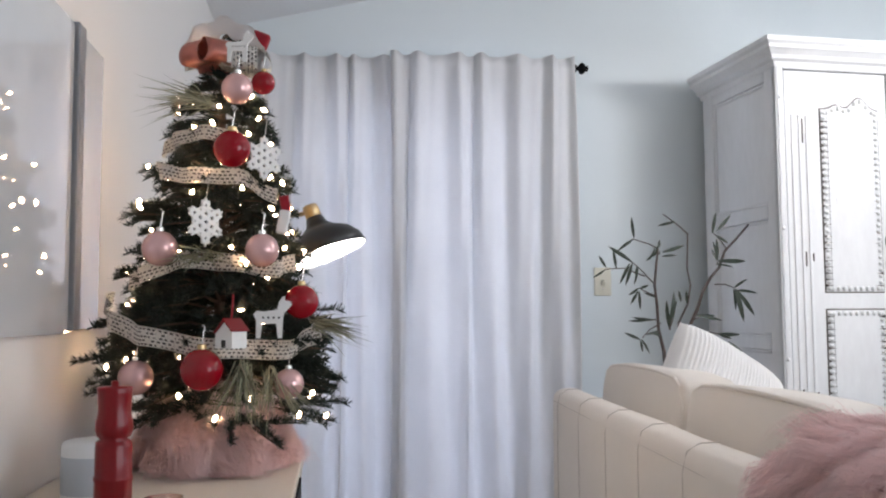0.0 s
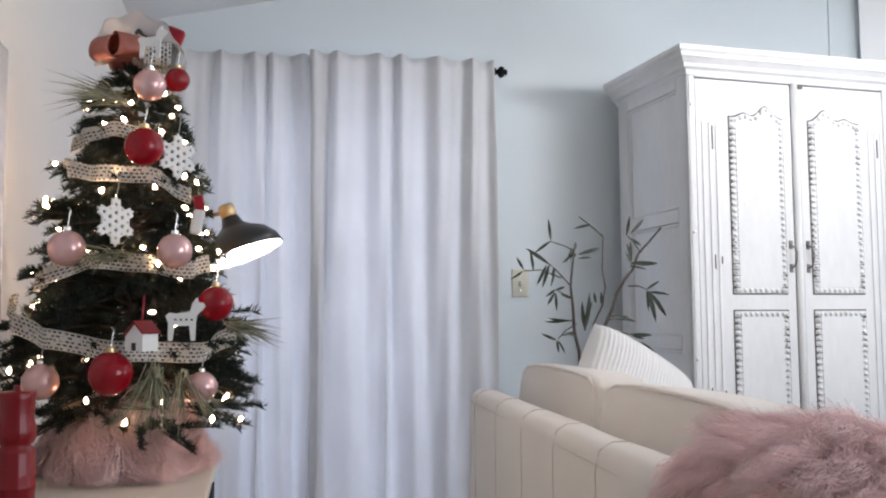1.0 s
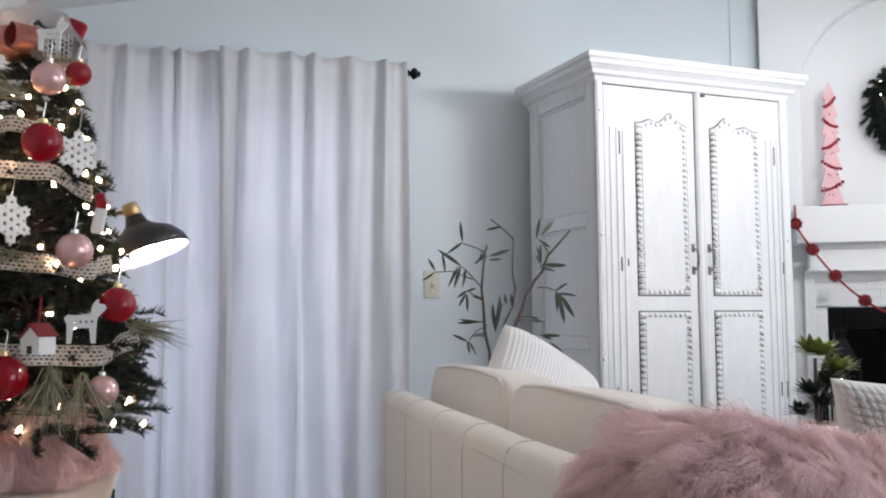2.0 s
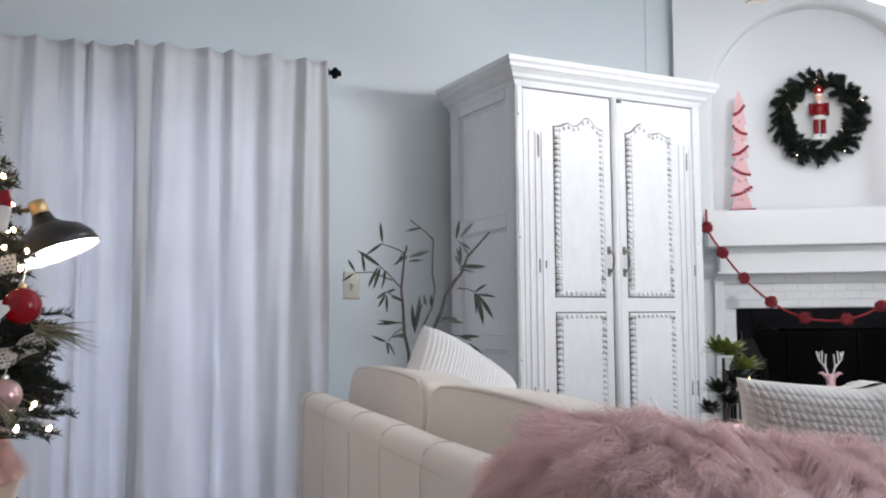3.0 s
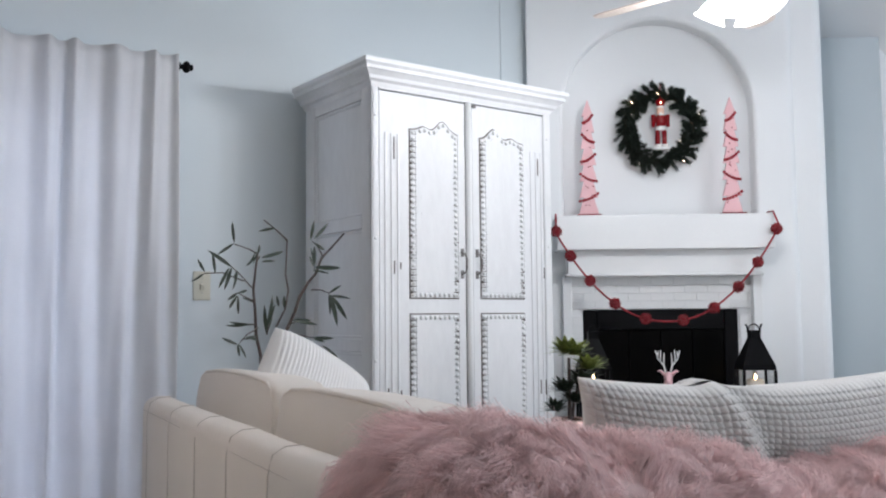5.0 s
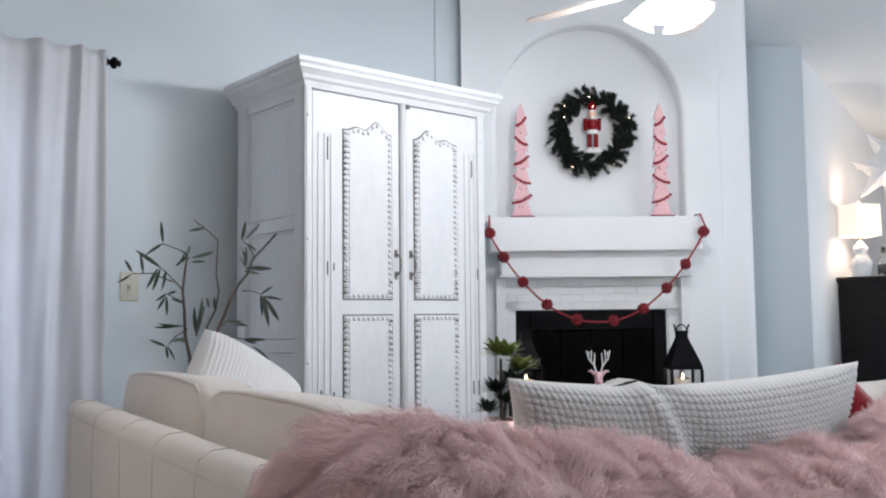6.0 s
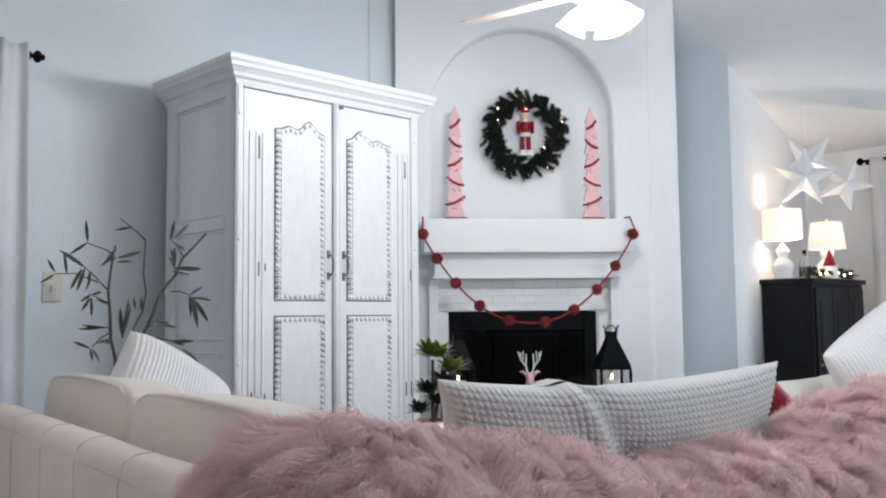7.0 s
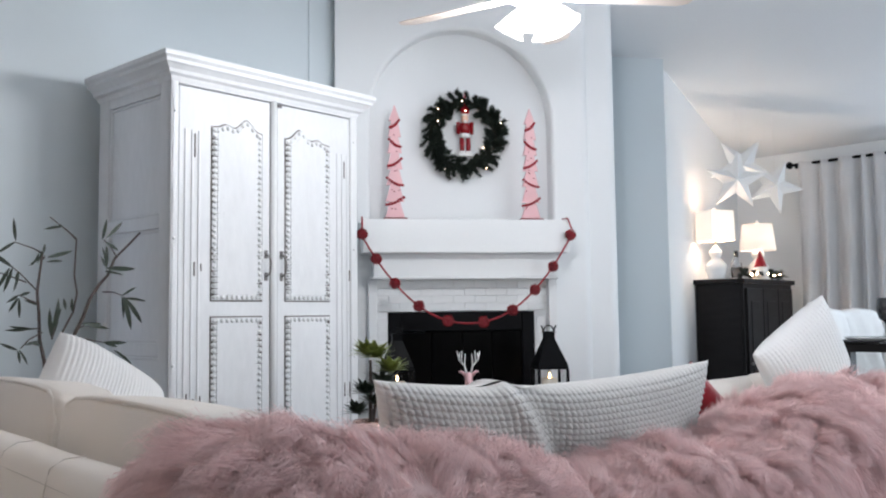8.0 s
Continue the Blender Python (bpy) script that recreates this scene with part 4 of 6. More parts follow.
def hook(parent, z0, z1):
    part("hanger", tube([(0, 0, z0), (0.001, 0, z0 + 0.006), (0.004, 0, z1 - 0.004), (0, 0, z1)], 0.0007, 5), SILVER, parent)


def bauble(place, r, material, label, cap=GOLD):
    b = empty("bauble", pose(*place), label, "ornament", "baubles on the tree")
    prof = [(r * math.sin(math.pi * i / 20), -r * math.cos(math.pi * i / 20)) for i in range(21)]
    part("ball", lathe(prof, 32), material, b, smooth=True)
    part("cap", moved(lathe([(r * 0.22, 0), (r * 0.22, r * 0.22), (r * 0.1, r * 0.26), (0, r * 0.27)], 14), pose(0, 0, r * 0.95)), cap, b, "crimped metal cap")
    hook(b, r * 1.2, r * 1.2 + 0.03)


RB, PB = "glossy red glass bauble on the tree", "pearly pink bauble on the tree"
bauble((-0.172, 1.555, 1.39), 0.0325, RED_GLASS, RB)
bauble((-0.123, 1.59, 1.515), 0.021, RED_GLASS, RB)
bauble((-0.165, 1.56, 1.496), 0.027, PINK_GLASS, PB, SILVER)
bauble((-0.28, 1.51, 1.216), 0.029, PINK_GLASS, PB, SILVER)
bauble((-0.115, 1.49, 1.212), 0.0275, PINK_GLASS, PB, SILVER)
bauble((-0.052, 1.53, 1.129), 0.029, RED_GLASS, RB)
bauble((-0.2, 1.43, 1.023), 0.033, RED_GLASS, RB)
bauble((-0.314, 1.51, 1.008), 0.028, PINK_GLASS, PB, SILVER)
bauble((-0.07, 1.475, 0.997), 0.0245, PINK_GLASS, PB, SILVER)


def star_outline(r0, r1, n, turn=0.0):
    return [((r0 if i % 2 == 0 else r1) * math.sin(math.pi * i / n + turn), (r0 if i % 2 == 0 else r1) * math.cos(math.pi * i / n + turn)) for i in range(2 * n)]


def snowflake(place, r, yaw):
    s = empty("snowflake_ornament", pose(*place, 0, 0, yaw), "white cut wooden snowflake ornament on the tree", "ornament", "snowflakes on the tree")
    out = []
    for i in range(6):
        a = math.pi / 3 * i
        for da, q in ((-0.30, 0.66), (-0.20, 0.90), (-0.08, 0.86), (0.0, 1.0), (0.08, 0.86), (0.20, 0.90), (0.30, 0.66)):
            out.append((r * q * math.sin(a + da), r * q * math.cos(a + da)))
    holes = [(0, 0, r * 0.10, 0)] + [(r * q * math.sin(math.pi / 3 * i + o), r * q * math.cos(math.pi / 3 * i + o), r * h, math.pi / 3 * i) for i in range(6) for q, h, o in ((0.34, 0.10, 0), (0.66, 0.085, 0), (0.55, 0.06, math.pi / 6))]
    part("flake", plate(out, 0.004, holes), WHITE_WOOD, s)
    hook(s, r * 0.98, r + 0.03)


snowflake((-0.207, 1.51, 1.26), 0.041, 48)
snowflake((-0.118, 1.57, 1.378), 0.040, 38)


def house_ornament(place, yaw):
    h = empty("house_ornament", pose(*place, 0, 0, yaw) @ Matrix.Diagonal((0.72, 0.72, 0.72, 1)), "little white wooden house ornament with a red roof", "ornament")
    bm = plate([(-0.024, 0), (0.024, 0), (0.024, 0.035), (0, 0.058), (-0.024, 0.035)], 0.044)
    part("house_body", moved(bm, pose(0, -0.022, 0)), WHITE_WOOD, h)
    for s in (-1, 1):
        part("roof", moved(box(-0.002, 0.036, -0.027, 0.027, 0, 0.004, 0.001, 1), Matrix.Translation((0, 0, 0.060)) @ pose(0, 0, 0, 0, 44, 0) if s > 0 else Matrix.Translation((0, 0, 0.060)) @ pose(0, 0, 0, 0, 136, 0)), RED_PAINT, h, "red painted roof slope")
    for z in (0.012, 0.030):
        for y in (-0.010, 0.010):
            part("window", box(-0.0248, -0.0236, y - 0.004, y + 0.004, z - 0.005, z + 0.005), BLACK_ENAMEL, h)
    part("door", box(-0.006, 0.006, -0.0228, -0.0215, 0.002, 0.018), BLACK_ENAMEL, h)
    part("string", tube([(0, 0, 0.06), (0.001, 0.002, 0.085), (0.0, 0.005, 0.115)], 0.002, 6), RED_FELT, h, "red and white twine")


house_ornament((-0.155, 1.42, 1.056), -38)


def deer_ornament(place, scale, yaw):
    out = [(-0.036, 0), (-0.026, 0), (-0.022, 0.034), (0.010, 0.034), (0.014, 0), (0.024, 0), (0.026, 0.044), (0.028, 0.058), (0.040, 0.070), (0.046, 0.078), (0.042, 0.086), (0.030, 0.088), (0.030, 0.098), (0.024, 0.096), (0.016, 0.084), (0.012, 0.066), (-0.018, 0.062), (-0.034, 0.064), (-0.042, 0.056), (-0.036, 0.042)]
    holes = [(-0.02 + 0.012 * i, 0.048, 0.0022, 0.78 * (i % 2)) for i in range(4)]
    d = tagged(part("deer_ornament", plate([(x * scale, z * scale) for x, z in out], 0.005, [(x * scale, z * scale, h, t) for x, z, h, t in holes]), WHITE_WOOD, m=pose(*place, 0, 0, yaw)), "flat white wooden deer ornament with pierced dots", "ornament", "deer on the tree")


deer_ornament((-0.096, 1.455, 1.070), 0.68, 3)
deer_ornament((-0.16, 1.53, 1.535), 0.55, -10)


def pine_pick(place, az_from, az_to, lift, length, count, seed):
    rng = np.random.default_rng(seed)
    p = empty("pine_pick", pose(*place), "frosted long needle pine spray on the tree", "pine spray", "pine sprays on the tree")
    az = np.radians(rng.uniform(az_from, az_to, count))
    ways = np.stack([np.cos(az), np.sin(az), rng.normal(lift, 0.22, count)], -1)
    hair_object("long_needle", rng.normal(0, 0.006, (count, 3)), ways, length, 0.0022, FROST, p, "pale frosted needle", seed=seed, droop=0.1, curl=0.08)
    part("stem", tube([(0, 0, 0), tuple(ways.mean(0) * length * 0.4)], 0.002, 5), BARK, p)


pine_pick((-0.213, 1.57, 1.475), 170, 250, 0.05, 0.115, 70, 21)
pine_pick((-0.209, 1.5, 1.206), 175, 330, -0.1, 0.075, 60, 22)
pine_pick((-0.028, 1.56, 1.09), -60, 10, -0.05, 0.085, 70, 23)
pine_pick((-0.14, 1.46, 1.025), 215, 315, -1.0, 0.105, 110, 24)
pine_pick((-0.098, 1.48, 1.015), 250, 340, -0.7, 0.10, 70, 25)


def loop_bow(place, seed, material, width, size, count, name, label):
    rng = np.random.default_rng(seed)
    b = empty(name, pose(*place), label, "bow")
    for i in range(count):
        a = 2 * math.pi * i / count + rng.uniform(-0.3, 0.3)
        e = rng.uniform(0.2, 0.9)
        d = Vector((math.cos(a), math.sin(a), e)).normalized()
        side = d.cross(Vector((0, 0, 1))).normalized()
        up = side.cross(d)
        pts = [Vector((0, 0, 0)) + d * size * math.sin(math.pi * k / 14) * (1.0 if k < 14 else 1) + up * size * 0.42 * math.sin(2 * math.pi * k / 14) for k in range(15)]
        strip(pts, [side] * 15, width, material, "loop", b)
    return b


# ribbon bow at the top
loop_bow((-0.218, 1.615, 1.555), 4, COPPER, 0.050, 0.050, 5, "copper_bow", "copper pink satin bow near the tree top")
loop_bow((-0.160, 1.625, 1.548), 6, BURLAP, 0.045, 0.050, 4, "burlap_bow", "white printed burlap bow on the tree top")
arch = [math.radians(205 - 240 * k / 24) for k in range(25)]
tagged(strip([Vector((-0.196 + (0.058 + 0.004 * math.sin(9 * a)) * math.cos(a), 1.63 + 0.006 * math.sin(7 * a), 1.570 + (0.056 + 0.004 * math.sin(9 * a)) * math.sin(a))) for a in arch], [Vector((0.75 * math.cos(a), -0.55, 0.75 * math.sin(a))) for a in arch], 0.036, SHEER, "mesh_ribbon", None), "sheer white mesh ribbon arching over the tree top", "ribbon")
tagged(part("felt_mitten", soft_box(-0.018, 0.018, -0.01, 0.01, -0.03, 0.03, 0.008, 3, 0.002), RED_FELT, m=pose(-0.140, 1.66, 1.60, 0, 20, 0), smooth=True), "small red felt ornament near the tree top", "ornament")
tagged(part("felt_bird", soft_box(-0.016, 0.016, -0.01, 0.01, -0.03, 0.03, 0.008, 5, 0.002), [WHITE_WOOD], m=pose(-0.085, 1.56, 1.266, 0, 10, 0) @ Matrix.Diagonal((0.6, 0.6, 0.7, 1)), smooth=True), "small white and red felt ornament on the tree", "ornament")
tagged(part("felt_mitten", soft_box(-0.012, 0.012, -0.008, 0.008, -0.02, 0.02, 0.006, 7, 0.002), RED_FELT, m=pose(-0.083, 1.57, 1.299, 0, -12, 0) @ Matrix.Diagonal((0.7, 0.7, 0.7, 1)), smooth=True), "small red felt ornament hanging on the tree", "ornament")

# fur skirt round the foot of the tree


def build_skirt():
    t = empty("tree_skirt", pose(0, 0, 0), "pink fur tree skirt on the console", "tree skirt")
    n, m = 48, 14
    grid = np.zeros((n + 1, m + 1, 3))
    for i in range(n + 1):
        a = -2 * math.pi * i / n
        for j in range(m + 1):
            f = j / m
            r = 0.025 + 0.105 * f
            z = TABLE + 0.004 + 0.135 * (1 - f) ** 0.9 + 0.016 * math.sin(4 * a + 2) * f * (1 - f) * 4
            x = max(XL + 0.02, TREE_X - 0.005 + r * math.cos(a) * (1 + 0.1 * math.sin(3 * a)))
            grid[i, j] = (x, TREE_Y - 0.03 + r * math.sin(a), z)
    grid = grid[:, ::-1]
    idx = np.arange((n + 1) * (m + 1)).reshape(n + 1, m + 1)
    faces = np.stack([idx[:-1, :-1], idx[1:, :-1], idx[1:, 1:], idx[:-1, 1:]], -1).reshape(-1, 4)
    raw("backing", grid.reshape(-1, 3).tolist(), faces[:, ::-1].tolist(), FUR_SKIN, t, "", True)
    fur_on(grid, 300000, 0.085, 0.0009, 15, (0.05, -0.3, -0.55), "long_fur", t, 0.036, 0.28, TABLE + 0.003)


build_skirt()

# ---- things on the console ----
tagged(part("figure_candle", lathe([(0.0, 0.0), (0.0235, 0.0), (0.0235, 0.050), (0.0245, 0.052), (0.0245, 0.056), (0.0232, 0.058), (0.0230, 0.094), (0.0222, 0.100), (0.0170, 0.104), (0.0215, 0.108), (0.0236, 0.116), (0.0232, 0.126), (0.0212, 0.134), (0.0205, 0.142), (0.0215, 0.160), (0.0224, 0.168), (0.0215, 0.170), (0.0050, 0.1705), (0.0045, 0.177), (0.0, 0.178)], 40, 0.018, 10), RED_PAINT, m=pose(-0.279, 1.218, TABLE), smooth=True), "glossy red turned figure candle on the console", "candle")
spk = empty("smart_speaker", pose(-0.335, 1.36, TABLE), "round white speaker with a grey cloth band", "speaker")
part("body", lathe([(0.0, 0.0), (0.044, 0.0), (0.047, 0.004), (0.047, 0.078), (0.045, 0.083), (0.040, 0.085), (0.0, 0.085)], 36), PLASTIC, spk, smooth=True)
part("cloth_band", lathe([(0.0466, 0.012), (0.0476, 0.013), (0.0476, 0.064), (0.0466, 0.065)], 36), GREY_PLASTIC, spk, smooth=True)
tl = empty("tea_light_holder", pose(-0.225, 1.27, TABLE), "rose gold tea light cup on the console", "candle holder")
part("cup", lathe([(0.0, 0), (0.020, 0), (0.026, 0.018), (0.025, 0.018), (0.019, 0.003), (0, 0.003)], 24), ROSE_GOLD, tl, smooth=True)
part("candle_wax", lathe([(0.0, 0.003), (0.018, 0.003), (0.020, 0.012), (0, 0.012)], 20), WAX, tl)


def build_desk_lamp():
    d = empty("desk_lamp", pose(-0.16, 1.785, TABLE), "black metal desk lamp with brass socket, lit", "lamp")
    part("base", lathe([(0, 0), (0.055, 0), (0.055, 0.012), (0.012, 0.018), (0.008, 0.03)], 28), BLACK_ENAMEL, d, smooth=True)
    part("pole", tube([(0, 0, 0.01), (0.0, 0.04, 0.2), (0.0, 0.10, 0.38), (0.04, 0.15, 0.47), (0.095, 0.19, 0.482)], 0.005, 10), GOLD, d, "brass pole", True)
    tilt = Matrix.Translation((0.114, 0.195, 0.486)) @ pose(0, 0, 0, -7, -21, 0)
    socket = part("socket", moved(lathe([(0, 0.016), (0.016, 0.016), (0.0175, 0.010), (0.0175, -0.018), (0, -0.018)], 20), tilt), GOLD, d, "brass lamp socket", True)
    prof = [(0.018, -0.012), (0.024, -0.030), (0.040, -0.042), (0.066, -0.056), (0.082, -0.076), (0.089, -0.098)]
    bm = lathe(prof + [(r - 0.002, z - 0.0005) for r, z in prof[::-1]], 40)
    part("shade", moved(bm, tilt), BLACK_ENAMEL, d, "black enamel dome shade", True)
    part("shade_lining", moved(lathe([(r - 0.0035, z - 0.001) for r, z in prof], 40, capped=False), tilt), LAMP_WHITE, d, "white inner face", True)
    part("bulb", moved(lathe([(0, -0.090), (0.018, -0.086), (0.026, -0.070), (0.022, -0.052), (0.012, -0.034), (0.010, -0.018)], 20), tilt), BULB_WHITE, d, "bright bulb", True)


build_desk_lamp()

# glossy panels on the left wall
pic = empty("acrylic_picture", pose(XL, 1.36, 1.34), "white picture behind glossy acrylic on the wall", "picture")
part("picture_board", box(0.0, 0.016, -0.52, 0.203, -0.262, 0.262), POLY, pic)
pic = empty("acrylic_picture", pose(XL, 1.72, 1.345), "white glossy picture with a grey edge on the wall", "picture")
part("picture_board", box(0.0, 0.010, -0.112, 0.06, -0.26, 0.26), POLY, pic)
part("frame_edge", box(0.0, 0.024, -0.155, -0.113, -0.262, 0.262, 0.002, 1), FRAME_GREY, pic, "grey frame edge")


# ---- bamboo plant ----
def leaf_mesh(L, w):
    bm = bmesh.new()
    rows = []
    for i in range(6):
        f = i / 5
        hw = w * math.sin(math.pi * min(1, f * 0.93 + 0.07)) ** 0.8
        z = -0.20 * L * f * f
        rows.append([bm.verts.new((-hw, L * f, z)), bm.verts.new((0, L * f, z - 0.12 * hw)), bm.verts.new((hw, L * f, z))])
    for a, b in zip(rows, rows[1:]):
        for k in range(2):
            bm.faces.new((a[k], a[k + 1], b[k + 1], b[k]))
    return bm


def build_bamboo():
    rng = random.Random(5)
    p = empty("bamboo_plant", pose(1.17, 3.10, 0), "bamboo palm with thin stems in a grey pot", "plant")
    part("pot", lathe([(0, 0), (0.13, 0), (0.16, 0.30), (0.165, 0.32), (0.15, 0.32), (0.145, 0.27), (0, 0.27)], 28), GREY_PLASTIC, p, "grey round planter", True)
    def spray(twig, leaves):
        """A thin twig with slender leaves, each given by its foot, its direction in the upright plane and its length."""
        part("twig", tube(twig, 0.0028, 5, 0.6), WOOD_STEM, p, smooth=True)
        for x, z, turn, length in leaves:
            bm = leaf_mesh(length, max(0.0052, 0.075 * length))
            lay = pose(x, twig[-1][1] + rng.uniform(-0.01, 0.01), z, 0, -turn, 0) @ pose(0, 0, 0, rng.uniform(50, 105)) @ pose(0, 0, 0, 0, 0, -90)
            part("leaf", bm, LEAF, p, smooth=True, m=lay)
    stems = [
        (0.0075, [(0.007, 0.000, 0.270), (0.004, 0.000, 0.629), (-0.004, 0.000, 0.976), (-0.022, 0.000, 1.051), (-0.026, 0.000, 1.143), (-0.033, 0.000, 1.210), (-0.024, 0.000, 1.294), (-0.017, 0.000, 1.345)]),
        (0.0075, [(0.024, -0.000, 0.270), (0.048, -0.010, 0.626), (0.077, -0.023, 1.050), (0.114, -0.025, 1.126), (0.133, -0.027, 1.185), (0.165, -0.028, 1.237), (0.196, -0.029, 1.272), (0.219, -0.030, 1.331), (0.261, -0.030, 1.373), (0.311, -0.030, 1.427)]),
        (0.0045, [(0.015, 0.000, 0.270), (0.035, 0.010, 0.627), (0.062, 0.023, 1.075), (0.098, 0.025, 1.143), (0.111, 0.027, 1.211), (0.101, 0.029, 1.271), (0.107, 0.030, 1.399), (0.056, 0.030, 1.440), (0.015, 0.030, 1.469)])]
    for r, s in stems:
        part("stem", tube(s, r, 7, 0.45), WOOD_STEM, p, smooth=True)
    spray([(-0.037, 0.000, 1.218), (-0.083, 0.000, 1.266), (-0.114, 0.000, 1.293)],
          [(-0.114, 1.293, 144, 0.100), (-0.121, 1.288, -117, 0.080), (-0.112, 1.289, -107, 0.084), (-0.096, 1.278, -97, 0.070), (-0.091, 1.278, -104, 0.030)])
    spray([(-0.061, 0.020, 1.243), (-0.140, 0.020, 1.272), (-0.204, 0.020, 1.268)],
          [(-0.204, 1.268, -140, 0.054), (-0.204, 1.275, 123, 0.050), (-0.166, 1.271, 97, 0.075)])
    spray([(-0.017, 0.010, 1.343), (-0.044, 0.010, 1.357), (-0.105, 0.010, 1.376)],
          [(-0.105, 1.380, 98, 0.077), (-0.105, 1.376, -145, 0.071)])
    spray([(-0.022, -0.020, 1.319), (-0.017, -0.020, 1.332)],
          [(-0.028, 1.332, -130, 0.052), (-0.033, 1.344, -108, 0.052), (-0.026, 1.349, -100, 0.045), (-0.012, 1.326, 15, 0.094), (-0.012, 1.311, 10, 0.059), (-0.020, 1.341, 74, 0.034)])
    spray([(-0.030, 0.000, 1.172), (-0.061, 0.000, 1.185), (-0.091, 0.000, 1.200)],
          [(-0.088, 1.200, 14, 0.036), (-0.091, 1.200, -143, 0.043), (-0.096, 1.189, -121, 0.053), (-0.089, 1.189, -87, 0.067), (-0.070, 1.183, -15, 0.055)])
    spray([(-0.031, -0.020, 1.087), (-0.061, -0.020, 1.089)],
          [(-0.057, 1.089, -171, 0.080), (-0.048, 1.087, 179, 0.079)])
    spray([(-0.028, -0.040, 1.076), (-0.070, -0.040, 1.052), (-0.096, -0.040, 1.024)],
          [(-0.107, 1.020, 157, 0.057), (-0.107, 1.018, -76, 0.044), (-0.101, 1.020, -53, 0.061), (-0.079, 1.036, 15, 0.057), (-0.070, 1.044, -13, 0.049)])
    spray([(0.165, -0.060, 1.211), (0.203, -0.060, 1.211), (0.237, -0.060, 1.198)],
          [(0.237, 1.198, 37, 0.064), (0.245, 1.189, 1, 0.092), (0.252, 1.186, -52, 0.112), (0.236, 1.194, -72, 0.125), (0.233, 1.194, -79, 0.078)])
    spray([(0.196, -0.040, 1.272), (0.184, -0.040, 1.293)],
          [(0.175, 1.282, -1, 0.073), (0.184, 1.295, -2, 0.116), (0.181, 1.297, 111, 0.043), (0.188, 1.311, 97, 0.059)])
    spray([(0.219, -0.050, 1.331), (0.194, -0.050, 1.371), (0.171, -0.050, 1.392)],
          [(0.164, 1.394, 78, 0.078), (0.181, 1.400, 44, 0.091), (0.176, 1.384, -29, 0.056), (0.183, 1.371, -86, 0.077)])
    spray([(0.107, 0.030, 1.395), (0.078, 0.030, 1.424), (0.056, 0.030, 1.440)],
          [(0.056, 1.440, -169, 0.063)])
    spray([(0.095, -0.030, 1.088), (0.118, -0.030, 1.096)],
          [(0.109, 1.099, -5, 0.101), (0.109, 1.102, -3, 0.077)])
    spray([(0.109, -0.050, 1.050), (0.183, -0.050, 1.036)],
          [(0.173, 1.037, -4, 0.094), (0.183, 1.031, -9, 0.049), (0.211, 1.009, -31, 0.094)])
    spray([(0.000, -0.050, 1.051), (0.009, -0.050, 1.093)],
          [(-0.007, 1.076, 70, 0.091), (0.000, 1.055, 74, 0.140), (-0.004, 1.060, 98, 0.097), (0.047, 1.151, 98, 0.040), (0.064, 1.145, 92, 0.047)])


build_bamboo()


# ---- mantel things ----
def flat_tree(s, seed):
    """A flat pink board tree on a red foot, wound with a red bead string; s is its place along the mantel."""
    t = empty("wooden_tree", FIRE @ pose(s, -0.03, 1.574), "flat pink wooden tree with a red bead string", "decoration", "wooden trees on the mantel")
    H, tiers = 0.575, 7
    right, left = [], []
    for i in range(tiers):
        z0, z1 = 0.02 + (H - 0.02) * i / tiers, 0.02 + (H - 0.02) * (i + 1) / tiers
        w = 0.047 - 0.0032 * i
        right += [(w, z0), (w * 0.50 if i < tiers - 1 else 0.0, z1)]
        left += [(-w, z0), (-w * 0.50 if i < tiers - 1 else -0.0001, z1)]
    part("tree_board", moved(plate(right + left[::-1], 0.016), pose(0, -0.008, 0)), PINK_PAINT, t)
    part("foot", box(-0.058, 0.058, -0.03, 0.03, 0, 0.018, 0.002, 1), RED_PAINT, t, "red foot")
    bead = lathe([(0.0075 * math.sin(math.pi * i / 6), -0.0075 * math.cos(math.pi * i / 6)) for i in range(7)], 8)
    first = part("bead", bead, RED_FELT, t)
    k = 0
    for j in range(5):
        zc = 0.10 + 0.095 * j
        w = 0.050 - 0.006 * j
        sign = -1 if j % 2 else 1
        for i in range(7):
            ob = first if k == 0 else first.copy()
            if k:
                scene.collection.objects.link(ob)
            f = i / 3 - 1
            ob.matrix_local = pose(w * 0.85 * f, -0.012, zc + sign * 0.018 * f - 0.008 * (1 - f * f))
            k += 1
    rng = random.Random(seed)
    for i in range(16):
        z = rng.uniform(0.05, 0.5)
        ob = new("painted_dot", first.data)
        ob.parent = t
        ob.matrix_local = pose(rng.uniform(-0.028, 0.028) * (1 - z), -0.008, z) @ Matrix.Diagonal((0.45, 0.2, 0.45, 1))


flat_tree(0.553, 1)
flat_tree(1.234, 2)


